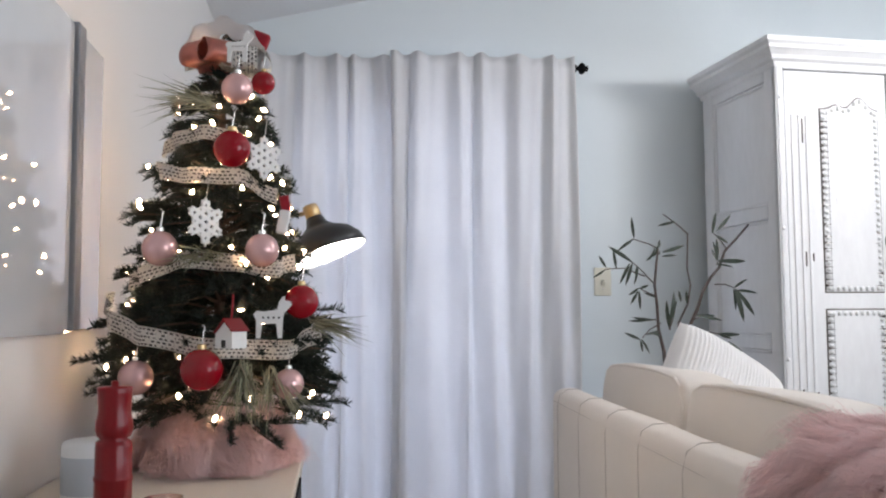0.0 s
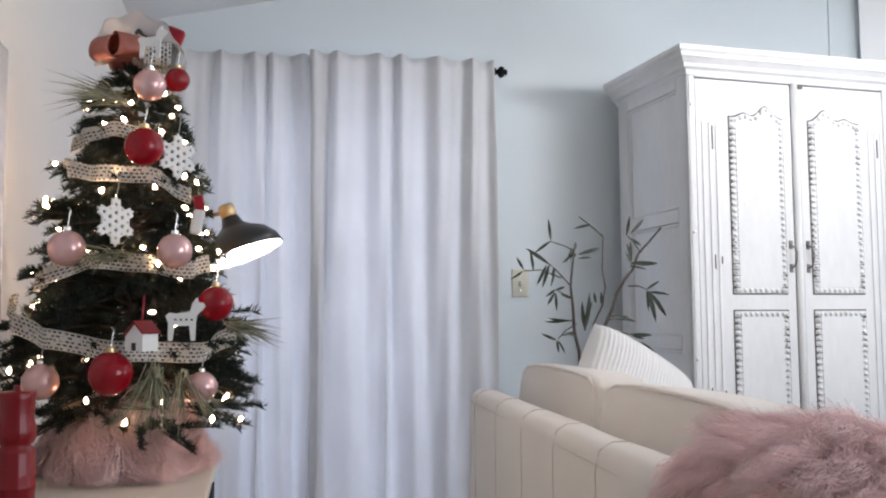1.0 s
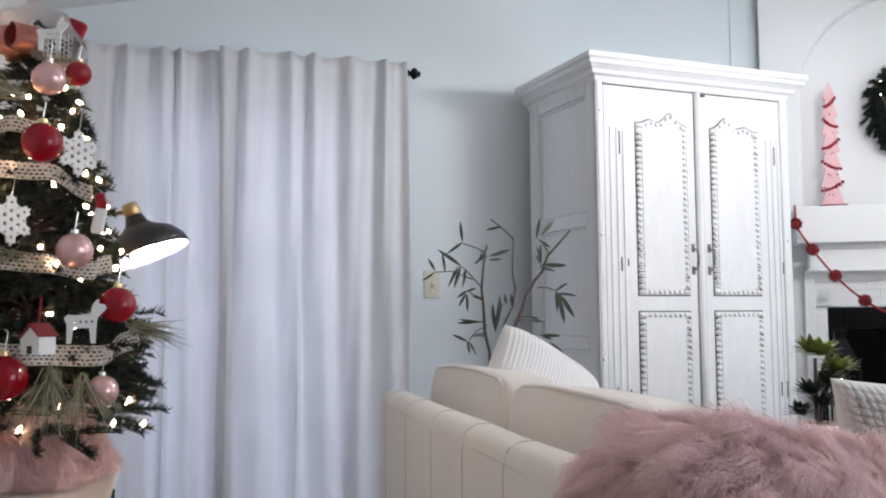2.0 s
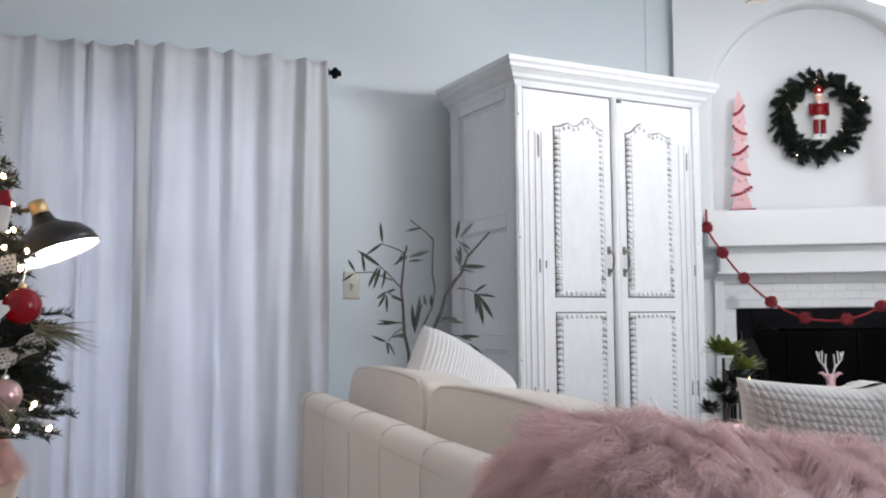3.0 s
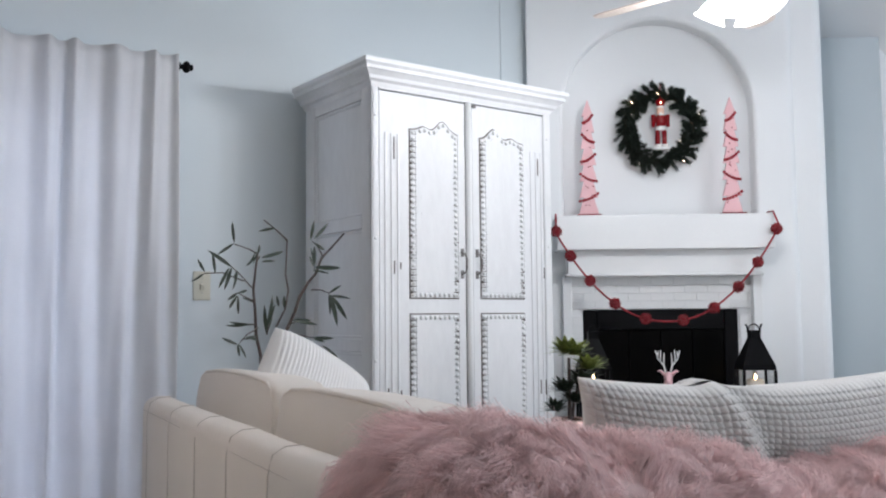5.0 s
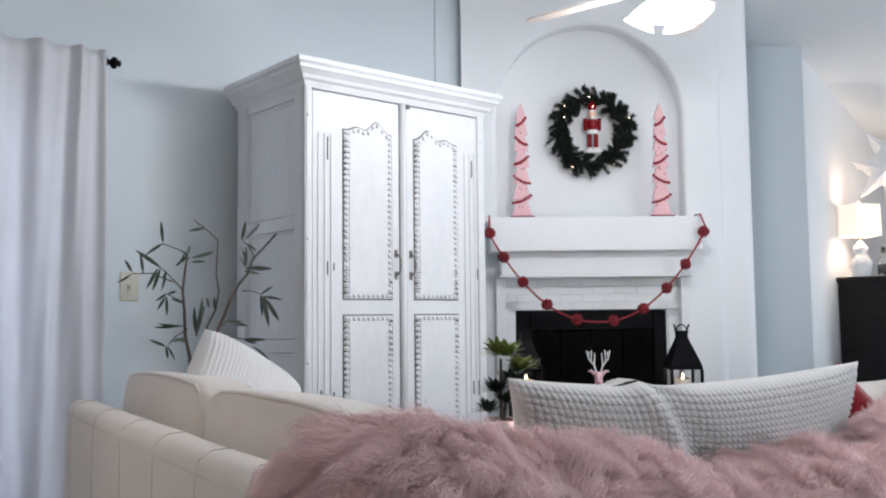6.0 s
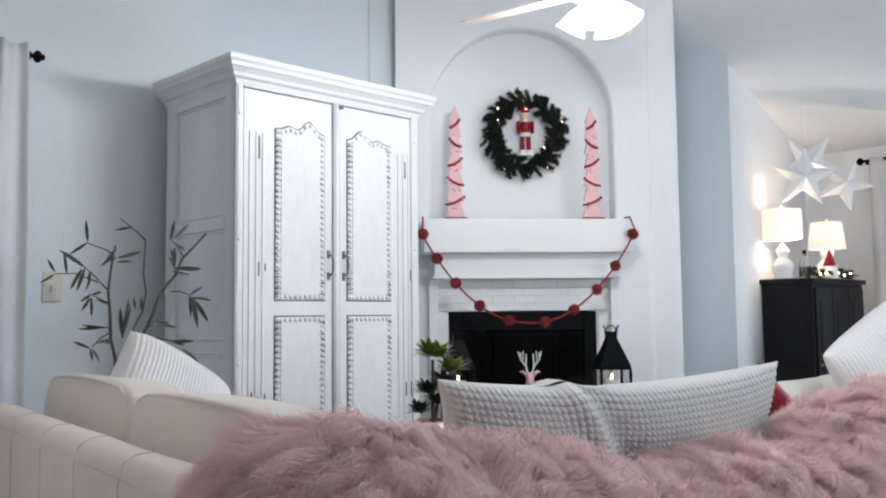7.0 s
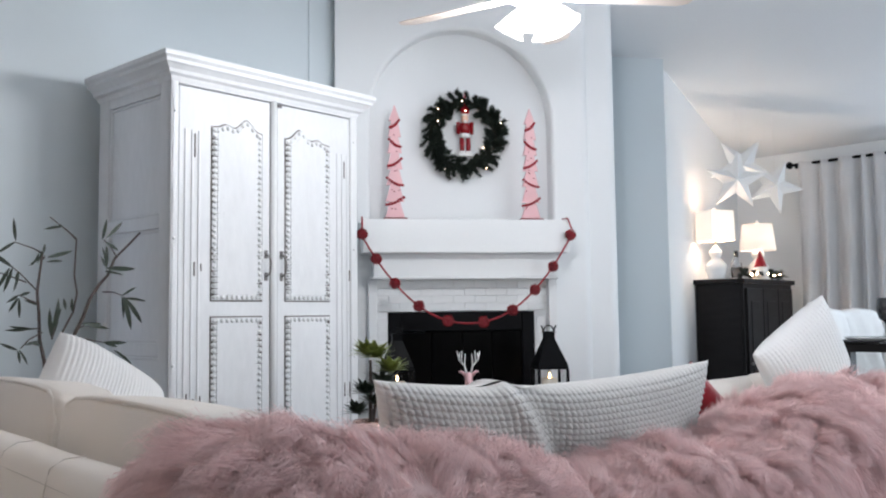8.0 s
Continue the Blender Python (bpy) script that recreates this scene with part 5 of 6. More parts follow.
def build_wreath():
    rng = np.random.default_rng(31)
    w = empty("wreath", FIRE @ pose(0.912, 0.055, 2.025), "round dark green pine wreath with tiny lights", "wreath")
    roots, ways, tips = [], [], []
    R0 = 0.165
    for i in range(250):
        a = 2 * math.pi * i / 250 + rng.normal(0, 0.03)
        c = np.array([math.cos(a) * R0, -0.012, math.sin(a) * R0])
        b = rng.uniform(0, 2 * math.pi)
        way = np.array([-math.sin(a) * 0.6 + math.cos(a) * math.cos(b), -abs(math.sin(b)) * 0.8 - 0.05, math.cos(a) * 0.6 + math.sin(a) * math.cos(b)])
        tips.append(needle_twig(rng, c, way, rng.uniform(0.045, 0.075), roots, ways, 170, 0.1))
    part("ring", moved(lathe([(R0 + 0.012 * math.cos(2 * math.pi * k / 10), 0.012 * math.sin(2 * math.pi * k / 10)) for k in range(11)], 40, capped=False), pose(0, 0, 0, 90)), BARK, w)
    hair_object("needle", np.concatenate(roots), np.concatenate(ways), 0.021, 0.0028, NEEDLE, w, "dark green needle foliage", seed=6)
    first = part("light_bulb", lathe([(0.0008, 0), (0.0014, 0.001), (0.0013, 0.003), (0.0, 0.005)], 8), BULB, w, "warm white mini bulb")
    for j, i in enumerate(rng.permutation(250)[:8]):
        ob = first if j == 0 else first.copy()
        if j:
            scene.collection.objects.link(ob)
        p = tips[i]
        ob.matrix_local = pose(p[0], min(p[1], -0.05) - 0.02, p[2], 90, 0, 0)


build_wreath()


def build_nutcracker():
    """The little toy soldier is one plain mesh in a few colours."""
    bm = bmesh.new()

    def add(b, slot):
        start = len(bm.faces)
        merge(bm, b)
        bm.faces.ensure_lookup_table()
        for f in bm.faces[start:]:
            f.material_index = slot
    add(box(-0.033, 0.033, -0.018, 0.018, -0.13, -0.118, 0.002, 1), 1)
    for x in (-0.014, 0.014):
        add(moved(lathe([(0.010, 0), (0.011, 0.04), (0.010, 0.085)], 12), pose(x, 0, -0.118)), 0)
        add(moved(lathe([(0.013, 0), (0.013, 0.014)], 12), pose(x, 0, -0.118)), 1)
    add(moved(lathe([(0.026, 0), (0.024, 0.012), (0.019, 0.02)], 16), pose(0, 0, -0.040)), 1)
    add(moved(lathe([(0.019, 0), (0.023, 0.03), (0.022, 0.05), (0.010, 0.056)], 16), pose(0, 0, -0.022)), 0)
    for x in (-1, 1):
        add(moved(lathe([(0.008, 0), (0.009, 0.05), (0.011, 0.056), (0, 0.06)], 10), pose(x * 0.030, 0, -0.022)), 0)
    add(moved(lathe([(0.011, 0), (0.016, 0.008), (0.016, 0.030), (0.012, 0.036)], 16), pose(0, 0, 0.034)), 2)
    add(moved(lathe([(0.017, 0), (0.017, 0.008)], 16), pose(0, 0, 0.066)), 1)
    add(moved(lathe([(0.016, 0), (0.021, 0.022), (0.014, 0.036), (0.0, 0.042)], 16), pose(0, 0, 0.073)), 0)
    add(moved(lathe([(0.0, 0), (0.009, 0.004), (0.006, 0.02)], 10), pose(0, -0.012, 0.024)), 1)
    ob = part("nutcracker_ornament", bm, [RED_PAINT, WHITE_WOOD, SKIN_TONE], smooth=True, m=FIRE @ pose(0.915, 0.02, 2.045) @ Matrix.Diagonal((1.15, 1.0, 1.05, 1)))
    tagged(ob, "red and white painted toy soldier inside the wreath", "ornament")
    tagged(part("ornament_ribbon", box(-0.003, 0.003, -0.002, 0.0, 0, 0.09), RED_FELT, m=FIRE @ pose(0.915, 0.02, 2.15)), "thin red ribbon holding the ornament", "ribbon")


build_nutcracker()


def build_garland():
    g = empty("pompom_garland", FIRE, "red wool pompom garland hanging from the mantel", "garland")
    c, half, y = 0.8815, 0.5015, -0.195
    drop = lambda f: 1.079 + 0.408 * abs(f) ** 2.15
    pts = [(c + half * f, y, drop(f)) for f in [k / 16 - 1 for k in range(33)]]
    pts = [(c - half * 1.0, -0.185, 1.58)] + pts + [(c + half * 1.02, y, 1.52), (c + half * 0.985, -0.18, 1.58), (c + half * 0.97, -0.12, 1.582)]
    part("cord", tube(pts, 0.0045, 8), RED_FELT, g, "red twisted cord", True)
    rng = np.random.default_rng(2)
    n = 900
    d = rng.normal(size=(n, 3))
    d /= np.linalg.norm(d, axis=1, keepdims=True)
    verts, quads, tris = strands(d * 0.012, d, 0.016, 0.004, 0.0, 4)
    core = lathe([(0.020 * math.sin(math.pi * i / 8), -0.020 * math.cos(math.pi * i / 8)) for i in range(9)], 14)
    mesh = bpy.data.meshes.new("pompom")
    tmp = bpy.data.meshes.new("tmp")
    tmp.from_pydata(verts.tolist(), [], quads.tolist() + tris.tolist())
    core.from_mesh(tmp)
    core.to_mesh(mesh)
    core.free()
    bpy.data.meshes.remove(tmp)
    mesh.materials.append(RED_FELT)
    for f in (-1.0, -0.872, -0.70, -0.479, -0.204, 0.135, 0.414, 0.637, 0.82, 1.0):
        ob = new("pompom", mesh)
        ob.parent = g
        ob.matrix_local = pose(c + half * f, y - 0.004, drop(f) + (0.0 if abs(f) < 1 else 0.01), rng.uniform(0, 360), rng.uniform(0, 360), 0) @ Matrix.Diagonal((1.05, 1.0, 1.05, 1))


build_garland()


def lantern(place, yaw):
    l = empty("lantern", pose(*place, 0, 0, yaw), "black metal lantern with a lit candle on the hearth", "lantern", "lanterns on the hearth")
    h, w = 0.52, 0.072
    part("base", box(-w, w, -w, w, 0, 0.018, 0.003, 1), BLACK, l)
    for x in (-1, 1):
        for y in (-1, 1):
            part("post", box(x * w * 0.94 - 0.006, x * w * 0.94 + 0.006, y * w * 0.94 - 0.006, y * w * 0.94 + 0.006, 0.018, h - 0.015, 0.001, 1), BLACK, l)
    part("top_frame", box(-w, w, -w, w, h - 0.015, h, 0.003, 1), BLACK, l)
    roof = lathe([(w * 1.36, 0), (w * 1.36, 0.006), (0.032, 0.125), (0.032, 0.15), (0.036, 0.15), (0.036, 0.158), (0, 0.158)], 4)
    part("roof", moved(roof, pose(0, 0, h, 0, 0, 45)), BLACK, l, "black pyramid roof")
    for x in (-1, 1):
        part("horn", tube([(x * 0.024, 0, h + 0.155), (x * 0.03, 0, h + 0.175), (x * 0.036, 0, h + 0.185)], 0.004, 6), BLACK, l)
    part("ring", tube([(0.022 * math.cos(a), 0, h + 0.163 + 0.022 * math.sin(a)) for a in [math.pi * k / 10 for k in range(11)]], 0.003, 6), BLACK, l)
    for x in (-1, 1):
        part("pane", box(x * w * 0.9 - 0.001, x * w * 0.9 + 0.001, -w * 0.85, w * 0.85, 0.02, h - 0.016), GLASS, l)
    candle = part("candle", lathe([(0, 0.018), (0.038, 0.018), (0.038, h - 0.062), (0.034, h - 0.058), (0.03, h - 0.066), (0, h - 0.066)], 24), WAX, l, "ivory pillar candle", True)
    part("flame", moved(lathe([(0, 0), (0.006, 0.008), (0.004, 0.018), (0, 0.03)], 10), pose(0, 0, h - 0.062)), FLAME, l, "small candle flame")


lantern((3.30, 2.69, 0.36), -34)
lantern((2.735, 3.115, 0.36), -34)


# ---- coffee table with the plant and the deer ----
tbl = empty("coffee_table", pose(1.95, 2.03, 0), "round white coffee table behind the sofa cushions", "table")
part("tabletop", lathe([(0, 0.43), (0.42, 0.43), (0.43, 0.44), (0.43, 0.46), (0.42, 0.47), (0, 0.47)], 40), TRIM, tbl)
part("pedestal", lathe([(0.22, 0), (0.22, 0.03), (0.06, 0.06), (0.05, 0.4), (0.12, 0.43)], 24), TRIM, tbl)

deer = bmesh.new()
for x, y in ((-0.03, -0.07), (0.03, -0.07), (-0.03, 0.07), (0.03, 0.07)):
    merge(deer, tube([(x, y, 0), (x * 0.9, y, 0.12), (x * 0.8, y * 0.9, 0.24)], 0.010, 8, 1.6))
merge(deer, tube([(0, 0.10, 0.26), (0, 0.03, 0.265), (0, -0.05, 0.265), (0, -0.09, 0.30), (0, -0.105, 0.37), (0, -0.115, 0.425)], 0.05, 12, 0.42))
merge(deer, tube([(0, -0.10, 0.435), (0, -0.135, 0.445), (0, -0.185, 0.42)], 0.024, 10, 0.45))
for s in (-1, 1):
    merge(deer, tube([(s * 0.015, -0.105, 0.445), (s * 0.04, -0.10, 0.462), (s * 0.055, -0.098, 0.460)], 0.010, 8, 0.2))
n_body = len(deer.faces)
for s in (-1, 1):
    merge(deer, tube([(s * 0.010, -0.105, 0.45), (s * 0.022, -0.10, 0.485), (s * 0.050, -0.09, 0.51), (s * 0.062, -0.085, 0.545)], 0.0055, 7, 0.6))
    for f, dx, dz in ((0.485, 0.004, 0.05), (0.500, 0.018, 0.048), (0.512, 0.030, 0.03)):
        merge(deer, tube([(s * (0.022 + (f - 0.485) * 1.1), -0.1, f), (s * (0.022 + (f - 0.485) * 1.1 - 0.004), -0.1, f + dz)], 0.0045, 6, 0.6))
deer.faces.ensure_lookup_table()
for f in deer.faces[n_body:]:
    f.material_index = 1
tagged(part("deer_figure", deer, [PINK_PAINT, WHITE_WOOD], smooth=True, m=pose(3.045, 2.965, 0.36, 0, 0, -45) @ Matrix.Diagonal((0.85, 1, 1.085, 1))), "pink deer figurine with white antlers on the hearth", "figurine")


def succulent(c, r, n, parent, rng, material, lift=0.5):
    """A rosette of pointed leaves at c."""
    bm = bmesh.new()
    for i in range(n):
        a = i * 2.399
        up = lift * (1 - i / n) + 0.15
        L = r * rng.uniform(0.75, 1.1)
        b = leaf_mesh(L, r * 0.14)
        merge(bm, moved(b, Matrix.Translation(c) @ pose(0, 0, 0, 0, 0, math.degrees(a)) @ pose(0, 0, 0, math.degrees(up), 0, 0)))
    part("rosette", bm, material, parent, "spiky leaf rosette", True)


rng = random.Random(8)
pot = empty("potted_plant", pose(1.735, 2.07, 0.47), "small yellow green potted plant in a rose gold pot", "plant")
part("pot", lathe([(0, 0), (0.045, 0), (0.052, 0.02), (0.055, 0.335), (0.052, 0.34), (0.048, 0.335), (0.046, 0.30), (0, 0.30)], 28), ROSE_GOLD, pot, "pale rose gold tall pot", True)
part("stem", tube([(0, 0, 0.3), (0.0, 0, 0.40), (0.0, 0.0, 0.515)], 0.007, 8, 0.6), WOOD_STEM, pot)
part("stem", tube([(0.01, 0.01, 0.3), (0.02, 0.0, 0.40), (0.04, -0.02, 0.465)], 0.006, 8, 0.6), WOOD_STEM, pot)
for c, r, mat_, lift in (((-0.005, 0.008, 0.53), 0.062, LEAF_PALE, 1.0), ((0.021, 0.002, 0.522), 0.070, LEAF_PALE, 0.9), ((0.046, -0.035, 0.482), 0.066, LEAF_PALE, 0.9), ((-0.007, 0.013, 0.417), 0.060, LEAF, 0.9), ((-0.033, 0.022, 0.36), 0.052, LEAF, 1.0), ((0.04, -0.01, 0.44), 0.070, LEAF, 0.8), ((0.02, 0.0, 0.385), 0.060, LEAF, 0.8)):
    succulent(c, r, 46, pot, rng, mat_, lift)


# ---- ceiling fan ----
def build_fan():
    f = empty("ceiling_fan", pose(2.13, 1.735, 2.115) @ Matrix.Diagonal((0.83, 0.83, 0.83, 1)), "white ceiling fan with lit glass shades", "ceiling fan")
    top = (ceiling_z(2.13) - 2.115) / 0.83
    part("downrod", lathe([(0.012, 0.05), (0.012, top - 0.03)], 12), TRIM, f)
    part("canopy", lathe([(0.02, top - 0.06), (0.06, top - 0.03), (0.065, top + 0.02)], 24), TRIM, f, smooth=True)
    part("motor", lathe([(0, -0.05), (0.06, -0.05), (0.11, -0.03), (0.12, 0.0), (0.11, 0.035), (0.04, 0.055), (0, 0.055)], 32), TRIM, f, smooth=True)
    part("light_plate", lathe([(0, -0.10), (0.05, -0.10), (0.07, -0.08), (0.05, -0.05), (0, -0.05)], 24), TRIM, f, smooth=True)
    for i in range(5):
        a = 104 + 72 * i
        outline = [(0.10, -0.03), (0.14, -0.045), (0.55, -0.065), (0.59, -0.05), (0.61, 0.0), (0.59, 0.05), (0.55, 0.065), (0.14, 0.045), (0.10, 0.03)]
        bm = plate(outline, 0.006)
        part("fan_blade", moved(bm, pose(0, 0, -0.02, 0, 0, a) @ pose(0, 0, 0, 78, 0, 0)), BLADE, f, "pale wooden blade")
    for i in range(4):
        a = math.radians(20 + 90 * i)
        prof = [(0.018, 0.0), (0.030, -0.012), (0.040, -0.035), (0.048, -0.060), (0.060, -0.075)]
        bm = lathe(prof + [(r - 0.003, z) for r, z in prof[::-1]], 32, 0.03, 8)
        c, s = math.cos(a), math.sin(a)
        part("glass_shade", moved(bm, Matrix.Translation((0.075 * c, 0.075 * s, -0.085)) @ pose(0, 0, 0, 0, 0, math.degrees(a)) @ pose(0, 0, 0, 0, -30, 0)), FAN_GLASS, f, "lit frosted bell shade", True)


build_fan()


# ---- dining end ----
def build_sideboard():
    m = pose(5.20, 2.70, 0, 0, 0, 4)
    s = empty("sideboard", m, "tall black wooden sideboard with panelled doors", "sideboard")
    W, D, H = 0.755, 0.335, 1.325
    part("body", box(0, W, 0.02, D, 0.06, H - 0.03), DARK_WOOD, s)
    part("top", box(-0.02, W + 0.02, 0.0, D + 0.01, H - 0.03, H, 0.005), DARK_WOOD, s)
    part("plinth", box(0.01, W - 0.01, 0.03, D - 0.01, 0, 0.06), DARK_WOOD, s)
    part("side_frame", box(-0.006, 0.0, 0.03, 0.09, 0.08, H - 0.04), DARK_WOOD, s)
    for i in range(3):
        x0 = 0.02 + i * (W - 0.04) / 3
        d = part("door", box(x0 + 0.004, x0 + (W - 0.04) / 3 - 0.004, 0.004, 0.02, 0.08, H - 0.06, 0.003, 1), DARK_WOOD, s)
        part("door_panel", box(x0 + 0.05, x0 + (W - 0.04) / 3 - 0.05, -0.002, 0.004, 0.16, H - 0.14, 0.003, 1), DARK_WOOD, d)
        part("knob", moved(lathe([(0.006, 0), (0.012, 0.012), (0.0, 0.02)], 10), pose(x0 + 0.03, 0.004, 0.8, 90)), IRON, d)


build_sideboard()
CAB = 1.325


def table_lamp(place, square, label):
    t = empty("table_lamp", pose(*place), label, "lamp", "lamps on the sideboard")
    base = [(0, 0), (0.055, 0), (0.058, 0.008), (0.05, 0.014), (0.066, 0.06), (0.064, 0.09), (0.035, 0.125), (0.026, 0.135), (0.040, 0.16), (0.040, 0.18), (0.02, 0.20), (0.014, 0.215)]
    part("base", lathe(base, 32, 0.02, 12), CERAMIC, t, "white ribbed ceramic base", True)
    z0, z1 = (0.245, 0.435) if square else (0.195, 0.365)
    if square:
        prof = [(0.122, z0), (0.118, z1)]
        bm = moved(lathe(prof[:2], 4), pose(0, 0, 0, 0, 0, 20))
    else:
        bm = lathe([(0.115, z0), (0.095, z1)], 36)
        bmesh.ops.delete(bm, geom=[f for f in bm.faces if abs(f.normal.z) > 0.9], context="FACES_ONLY")
    bmesh.ops.delete(bm, geom=[f for f in bm.faces if abs(f.normal.z) > 0.9], context="FACES_ONLY")
    bmesh.ops.solidify(bm, geom=bm.faces[:], thickness=0.002)
    part("shade", bm, SHADE, t, "glowing cream fabric shade", not square)
    part("harp", tube([(0, 0, 0.2), (0, 0, z1 + 0.005)], 0.004, 6), GOLD, t)
    part("finial", moved(lathe([(0.006, 0), (0.014, 0.012), (0.008, 0.024), (0, 0.028)], 12), pose(0, 0, z1)), CERAMIC, t, smooth=True)


table_lamp((5.25, 2.925, CAB), True, "white ceramic table lamp with square glowing shade")
table_lamp((5.62, 2.83, CAB), False, "white table lamp with round glowing shade")


def paper_star(place, r, yaw, turn):
    s = bmesh.new()
    ring = [s.verts.new(((r if i % 2 == 0 else r * 0.40) * math.sin(math.pi * i / 5 + turn), 0, (r if i % 2 == 0 else r * 0.40) * math.cos(math.pi * i / 5 + turn))) for i in range(10)]
    for y in (-0.06, 0.06):
        c = s.verts.new((0, y, 0))
        for i in range(10):
            s.faces.new((ring[i], ring[(i + 1) % 10], c))
    bmesh.ops.recalc_face_normals(s, faces=s.faces[:])
    ob = empty("paper_star", pose(*place, 0, 0, yaw), "large folded white paper star hung above the sideboard", "star", "paper stars above the sideboard")
    part("folded_star", s, PAPER, ob)
    part("thread", tube([(0, 0, r * 0.4), (0, 0, ceiling_z(place[0]) - place[2])], 0.0008, 5), PAPER, ob)


paper_star((5.31, 2.80, 1.95), 0.20, -50, 0.08)
paper_star((5.46, 2.84, 2.06), 0.21, -50, 0.62)
paper_star((5.58, 2.68, 1.925), 0.185, -50, 0.45)
gn = empty("gnome_figure", pose(5.50, 2.755, CAB), "small cone figure with a red cap on the sideboard", "figurine")
part("gnome_body", lathe([(0, 0), (0.05, 0), (0.045, 0.06), (0.035, 0.085)], 20), WHITE_WOOD, gn, smooth=True)
part("cap", lathe([(0.040, 0.08), (0.02, 0.14), (0.0, 0.20)], 20), RED_FELT, gn, "red pointed cap", True)
gl = empty("glass_bottle", pose(5.33, 2.83, CAB), "clear glass bottle on the sideboard", "bottle")
part("bottle_body", lathe([(0, 0), (0.032, 0), (0.034, 0.01), (0.034, 0.10), (0.014, 0.13), (0.014, 0.18), (0.012, 0.18), (0.012, 0.13), (0.031, 0.10), (0.031, 0.012), (0, 0.012)], 20), GLASS, gl, smooth=True)
rngn = np.random.default_rng(9)
gr, gw = [], []
for i in range(46):
    f = i / 45
    needle_twig(rngn, (5.30 + 0.50 * f, 2.765 + 0.01 * math.sin(9 * f), CAB + 0.022), (rngn.normal(0.3, 0.7), rngn.normal(0, 0.4), abs(rngn.normal(0, 0.35))), 0.06, gr, gw, 40, 0.3)
garl = empty("greenery_garland", pose(0, 0, 0), "green pine garland with tiny lights on the sideboard", "garland")
hair_object("needle", np.concatenate(gr), np.concatenate(gw), 0.028, 0.005, NEEDLE, garl, "dark green needle foliage", seed=2)
for i in range(6):
    part("light_bulb", lathe([(0.003, 0), (0.006, 0.005), (0, 0.014)], 8), BULB, garl, m=pose(5.34 + 0.075 * i, 2.735, CAB + 0.02 + 0.01 * (i % 2)))

dc = empty("dining_curtain", pose(0, 0, 0), "white curtain on a black rod in the dining end", "curtain")


def side_curtain(y0, y1, parent, top):
    ob = curtain_panel(0, y1 - y0, 0, top, 6, 4, parent, amp=0.050)
    ob.matrix_local = pose(6.105, y1, 0, 0, 0, -90)


side_curtain(2.04, 2.765, dc, 2.15)
part("curtain_rod", moved(lathe([(0.010, 0), (0.010, 2.0)], 12), pose(6.11, 2.80, 2.135, 90, 0, 0)), BLACK, dc, "black iron rod", True)
part("finial", moved(lathe([(0.010, 0), (0.024, 0.012), (0.026, 0.024), (0.016, 0.04), (0, 0.046)], 16), pose(6.11, 2.80, 2.135, -90, 0, 0)), BLACK, dc, smooth=True)
for y in (2.78, 1.0):
    part("bracket", box(6.11, 6.22, y - 0.006, y + 0.006, 2.112, 2.128), BLACK, dc)

dt = empty("dining_table", pose(4.55, 1.35, 0), "dark wooden dining table set with plates", "table")
part("tabletop", box(-0.35, 0.75, -0.7, 0.40, 0.93, 0.97, 0.005), DARK_WOOD, dt)
for x in (-0.3, 0.7):
    for y in (-0.65, 0.37):
        part("leg", box(x - 0.035, x + 0.035, y - 0.035, y + 0.035, 0, 0.93, 0.004), DARK_WOOD, dt)
pl = empty("plate_setting", pose(4.33, 1.62, 0.97), "white plate on a black charger on the table", "plate")
part("charger", lathe([(0, 0), (0.15, 0.0), (0.16, 0.012), (0.15, 0.012), (0, 0.005)], 32), BLACK_ENAMEL, pl, smooth=True)
part("dinner_plate", lathe([(0, 0.013), (0.11, 0.013), (0.13, 0.026), (0.12, 0.026), (0, 0.018)], 32), CERAMIC, pl, smooth=True)
tagged(part("red_napkin", soft_box(-0.07, 0.07, -0.05, 0.05, 0, 0.03, 0.012, 2), RED_FELT, m=pose(4.22, 1.43, 0.97, 0, 0, 20), smooth=True), "folded red napkin on the dining table", "napkin")
wg = empty("goblet", pose(4.16, 1.50, 0.97), "black wine goblet on the dining table", "goblet")
part("bowl", lathe([(0.004, 0.09), (0.030, 0.11), (0.040, 0.15), (0.036, 0.20), (0.034, 0.20), (0.037, 0.15), (0.028, 0.113), (0, 0.1)], 24), GLASS_BLACK, wg, smooth=True)
part("goblet_stem", lathe([(0, 0), (0.035, 0), (0.035, 0.004), (0.006, 0.012), (0.004, 0.09)], 20), GLASS_BLACK, wg, smooth=True)


def dining_chair(place, yaw):
    c = empty("dining_chair", pose(*place, 0, 0, yaw), "white tufted dining chair at the table", "chair", "dining chairs")
    bm = soft_box(-0.22, 0.22, -0.04, 0.04, 0.55, 1.10, 0.035, 3, 0.004)
    for v in bm.verts:
        v.co.y += 0.012 * math.sin(v.co.x * 42) * math.sin(v.co.z * 30)
        v.co.z += 0.03 * math.cos(v.co.x * 7) * (v.co.z > 1.0)
    part("backrest", bm, LAMP_WHITE, c, "tufted white backrest", True)
    part("seat", soft_box(-0.23, 0.23, -0.48, -0.02, 0.45, 0.56, 0.04, 4), LAMP_WHITE, c, smooth=True)
    for x in (-0.2, 0.2):
        for y in (-0.44, 0.0):
            part("leg", moved(lathe([(0.016, 0), (0.024, 0.46)], 10), pose(x, y, 0)), DARK_WOOD, c)


dining_chair((4.55, 1.92, 0), 8)
dining_chair((4.93, 1.94, 0), -6)


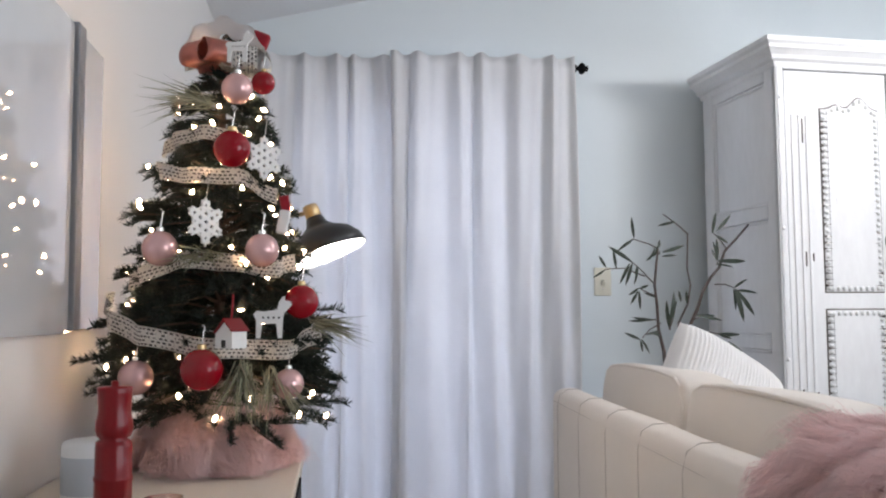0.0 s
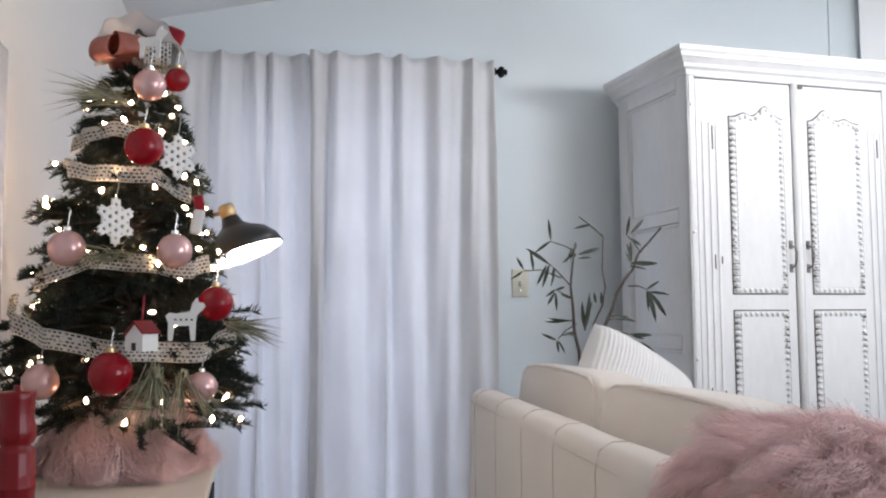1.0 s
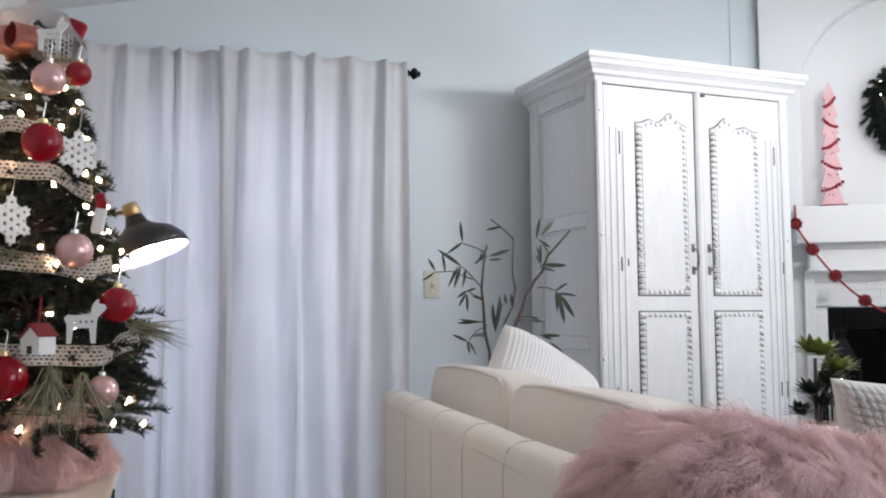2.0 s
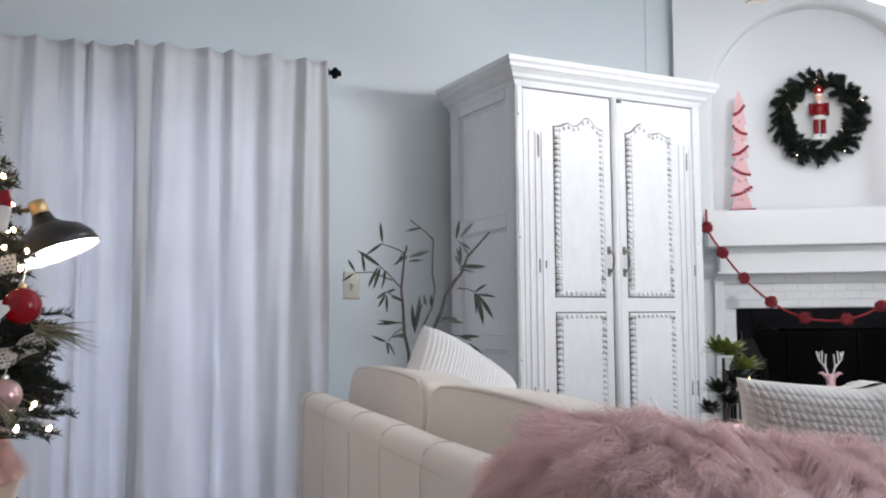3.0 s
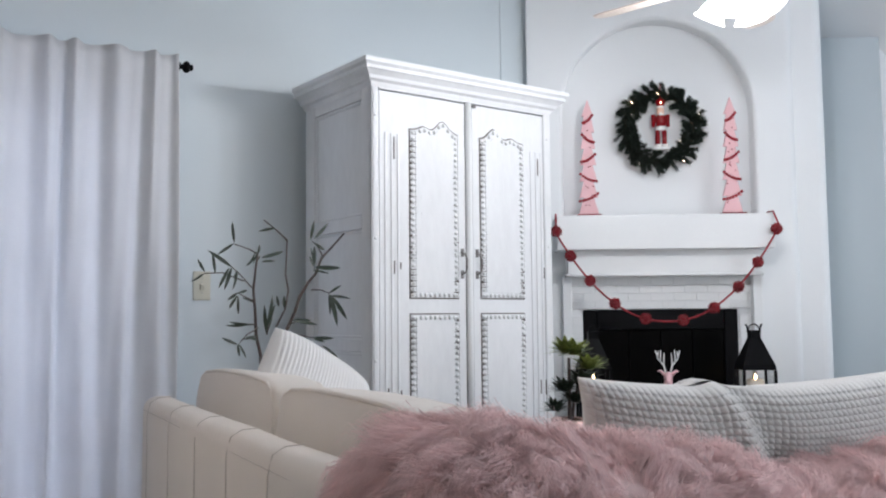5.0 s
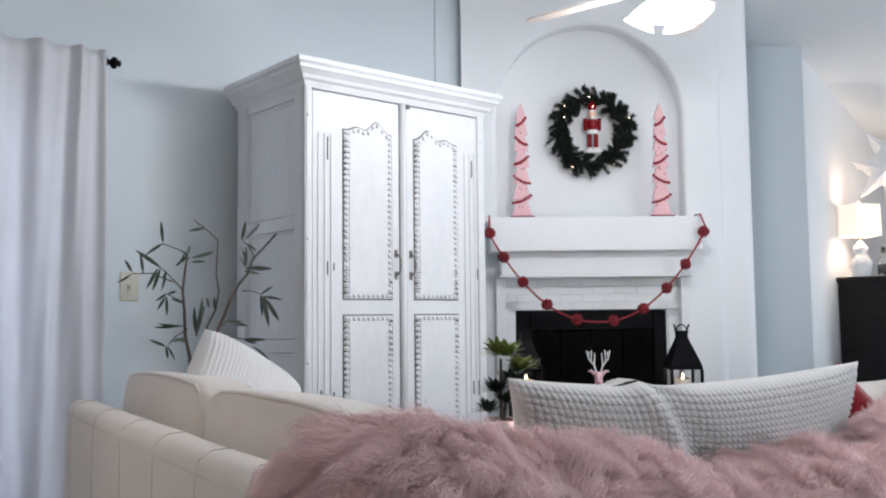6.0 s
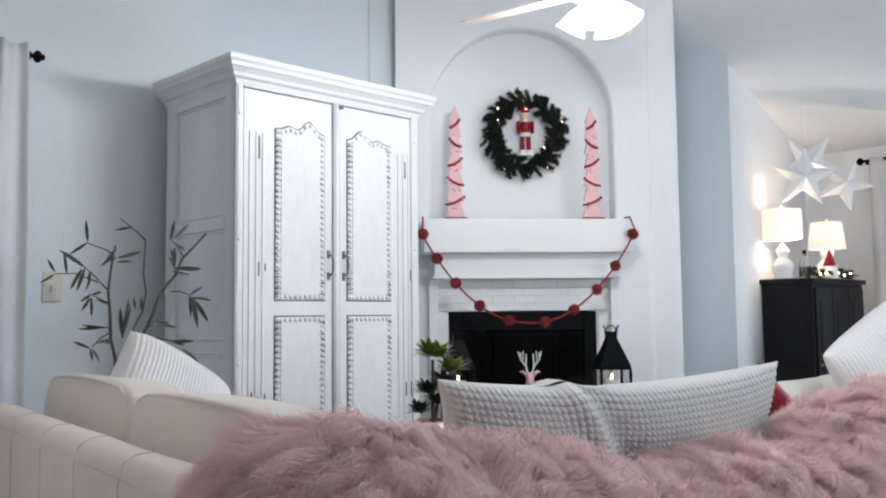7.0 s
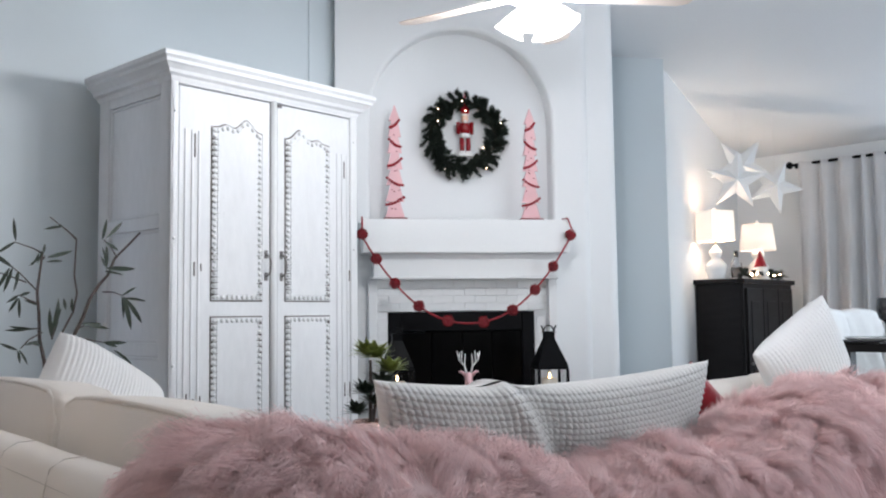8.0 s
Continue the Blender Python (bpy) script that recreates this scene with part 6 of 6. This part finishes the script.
# ---- armchair across from the sofa ----
ac = empty("armchair", pose(3.22, 1.50, 0, 0, 0, -90), "cream upholstered armchair with rounded arms", "armchair")
part("seat", soft_box(-0.34, 0.34, -0.34, 0.33, 0.12, 0.74, 0.06, 1), SOFA, ac, smooth=True)
part("backrest", soft_box(-0.40, 0.40, 0.32, 0.48, 0.12, 0.86, 0.07, 2), SOFA, ac, smooth=True)
for x0, x1 in ((-0.44, -0.30), (0.30, 0.44)):
    part("arm", soft_box(x0, x1, -0.36, 0.45, 0.12, 0.845, 0.06, 3), SOFA, ac, smooth=True)
for x in (-0.36, 0.36):
    for y in (-0.28, 0.40):
        part("leg", moved(lathe([(0.016, 0), (0.024, 0.125)], 10), pose(x, y, 0)), DARK_WOOD, ac)
tagged(part("waffle_pillow", pillow(0.385, 0.37, 0.16, 140, 140, 0.02, waffle=(24, 24, 0.006)), WHITE_COTTON, m=pose(3.541, 1.593, 0.925, 0, 0, -18.8) @ pose(0, 0, 0, 16.5) @ pose(0, 0, 0, 0, -38.0), smooth=True), "white waffle weave pillow on the armchair", "pillow")

# ---- pieces of the fireplace surround: glazed bricks ----
def build_bricks():
    back = structure("tile_surround", box(0.462, 1.312, -0.006, 0.0, 1.138, 1.292), GROUT, "pale grout bed of the white brick surround", "wall", FIRE)
    mesh = bpy.data.meshes.new("brick")
    b = box(-0.0528, 0.0528, -0.004, 0, -0.0179, 0.0179, 0.0012, 1)
    b.to_mesh(mesh)
    b.free()
    mesh.materials.append(TILE)
    half = bpy.data.meshes.new("brick")
    b = box(-0.0235, 0.0235, -0.004, 0, -0.0179, 0.0179, 0.0012, 1)
    b.to_mesh(half)
    b.free()
    half.materials.append(TILE)
    rng = random.Random(4)

    def lay(me, x, z):
        ob = new("brick", me)
        ob.parent = back
        ob.matrix_local = pose(x, -0.006 + rng.uniform(-0.001, 0.001), z)
    for r in range(4):
        z = 1.158 + 0.037 * r
        for i in range(8):
            x = 0.52 + 0.107 * i + (0.0535 if r % 2 else 0)
            if x < 1.27:
                lay(mesh, x, z)
    for r in range(20):
        z = 0.385 + 0.037 * r
        for x in (0.490, 1.281):
            lay(half, x, z)


build_bricks()
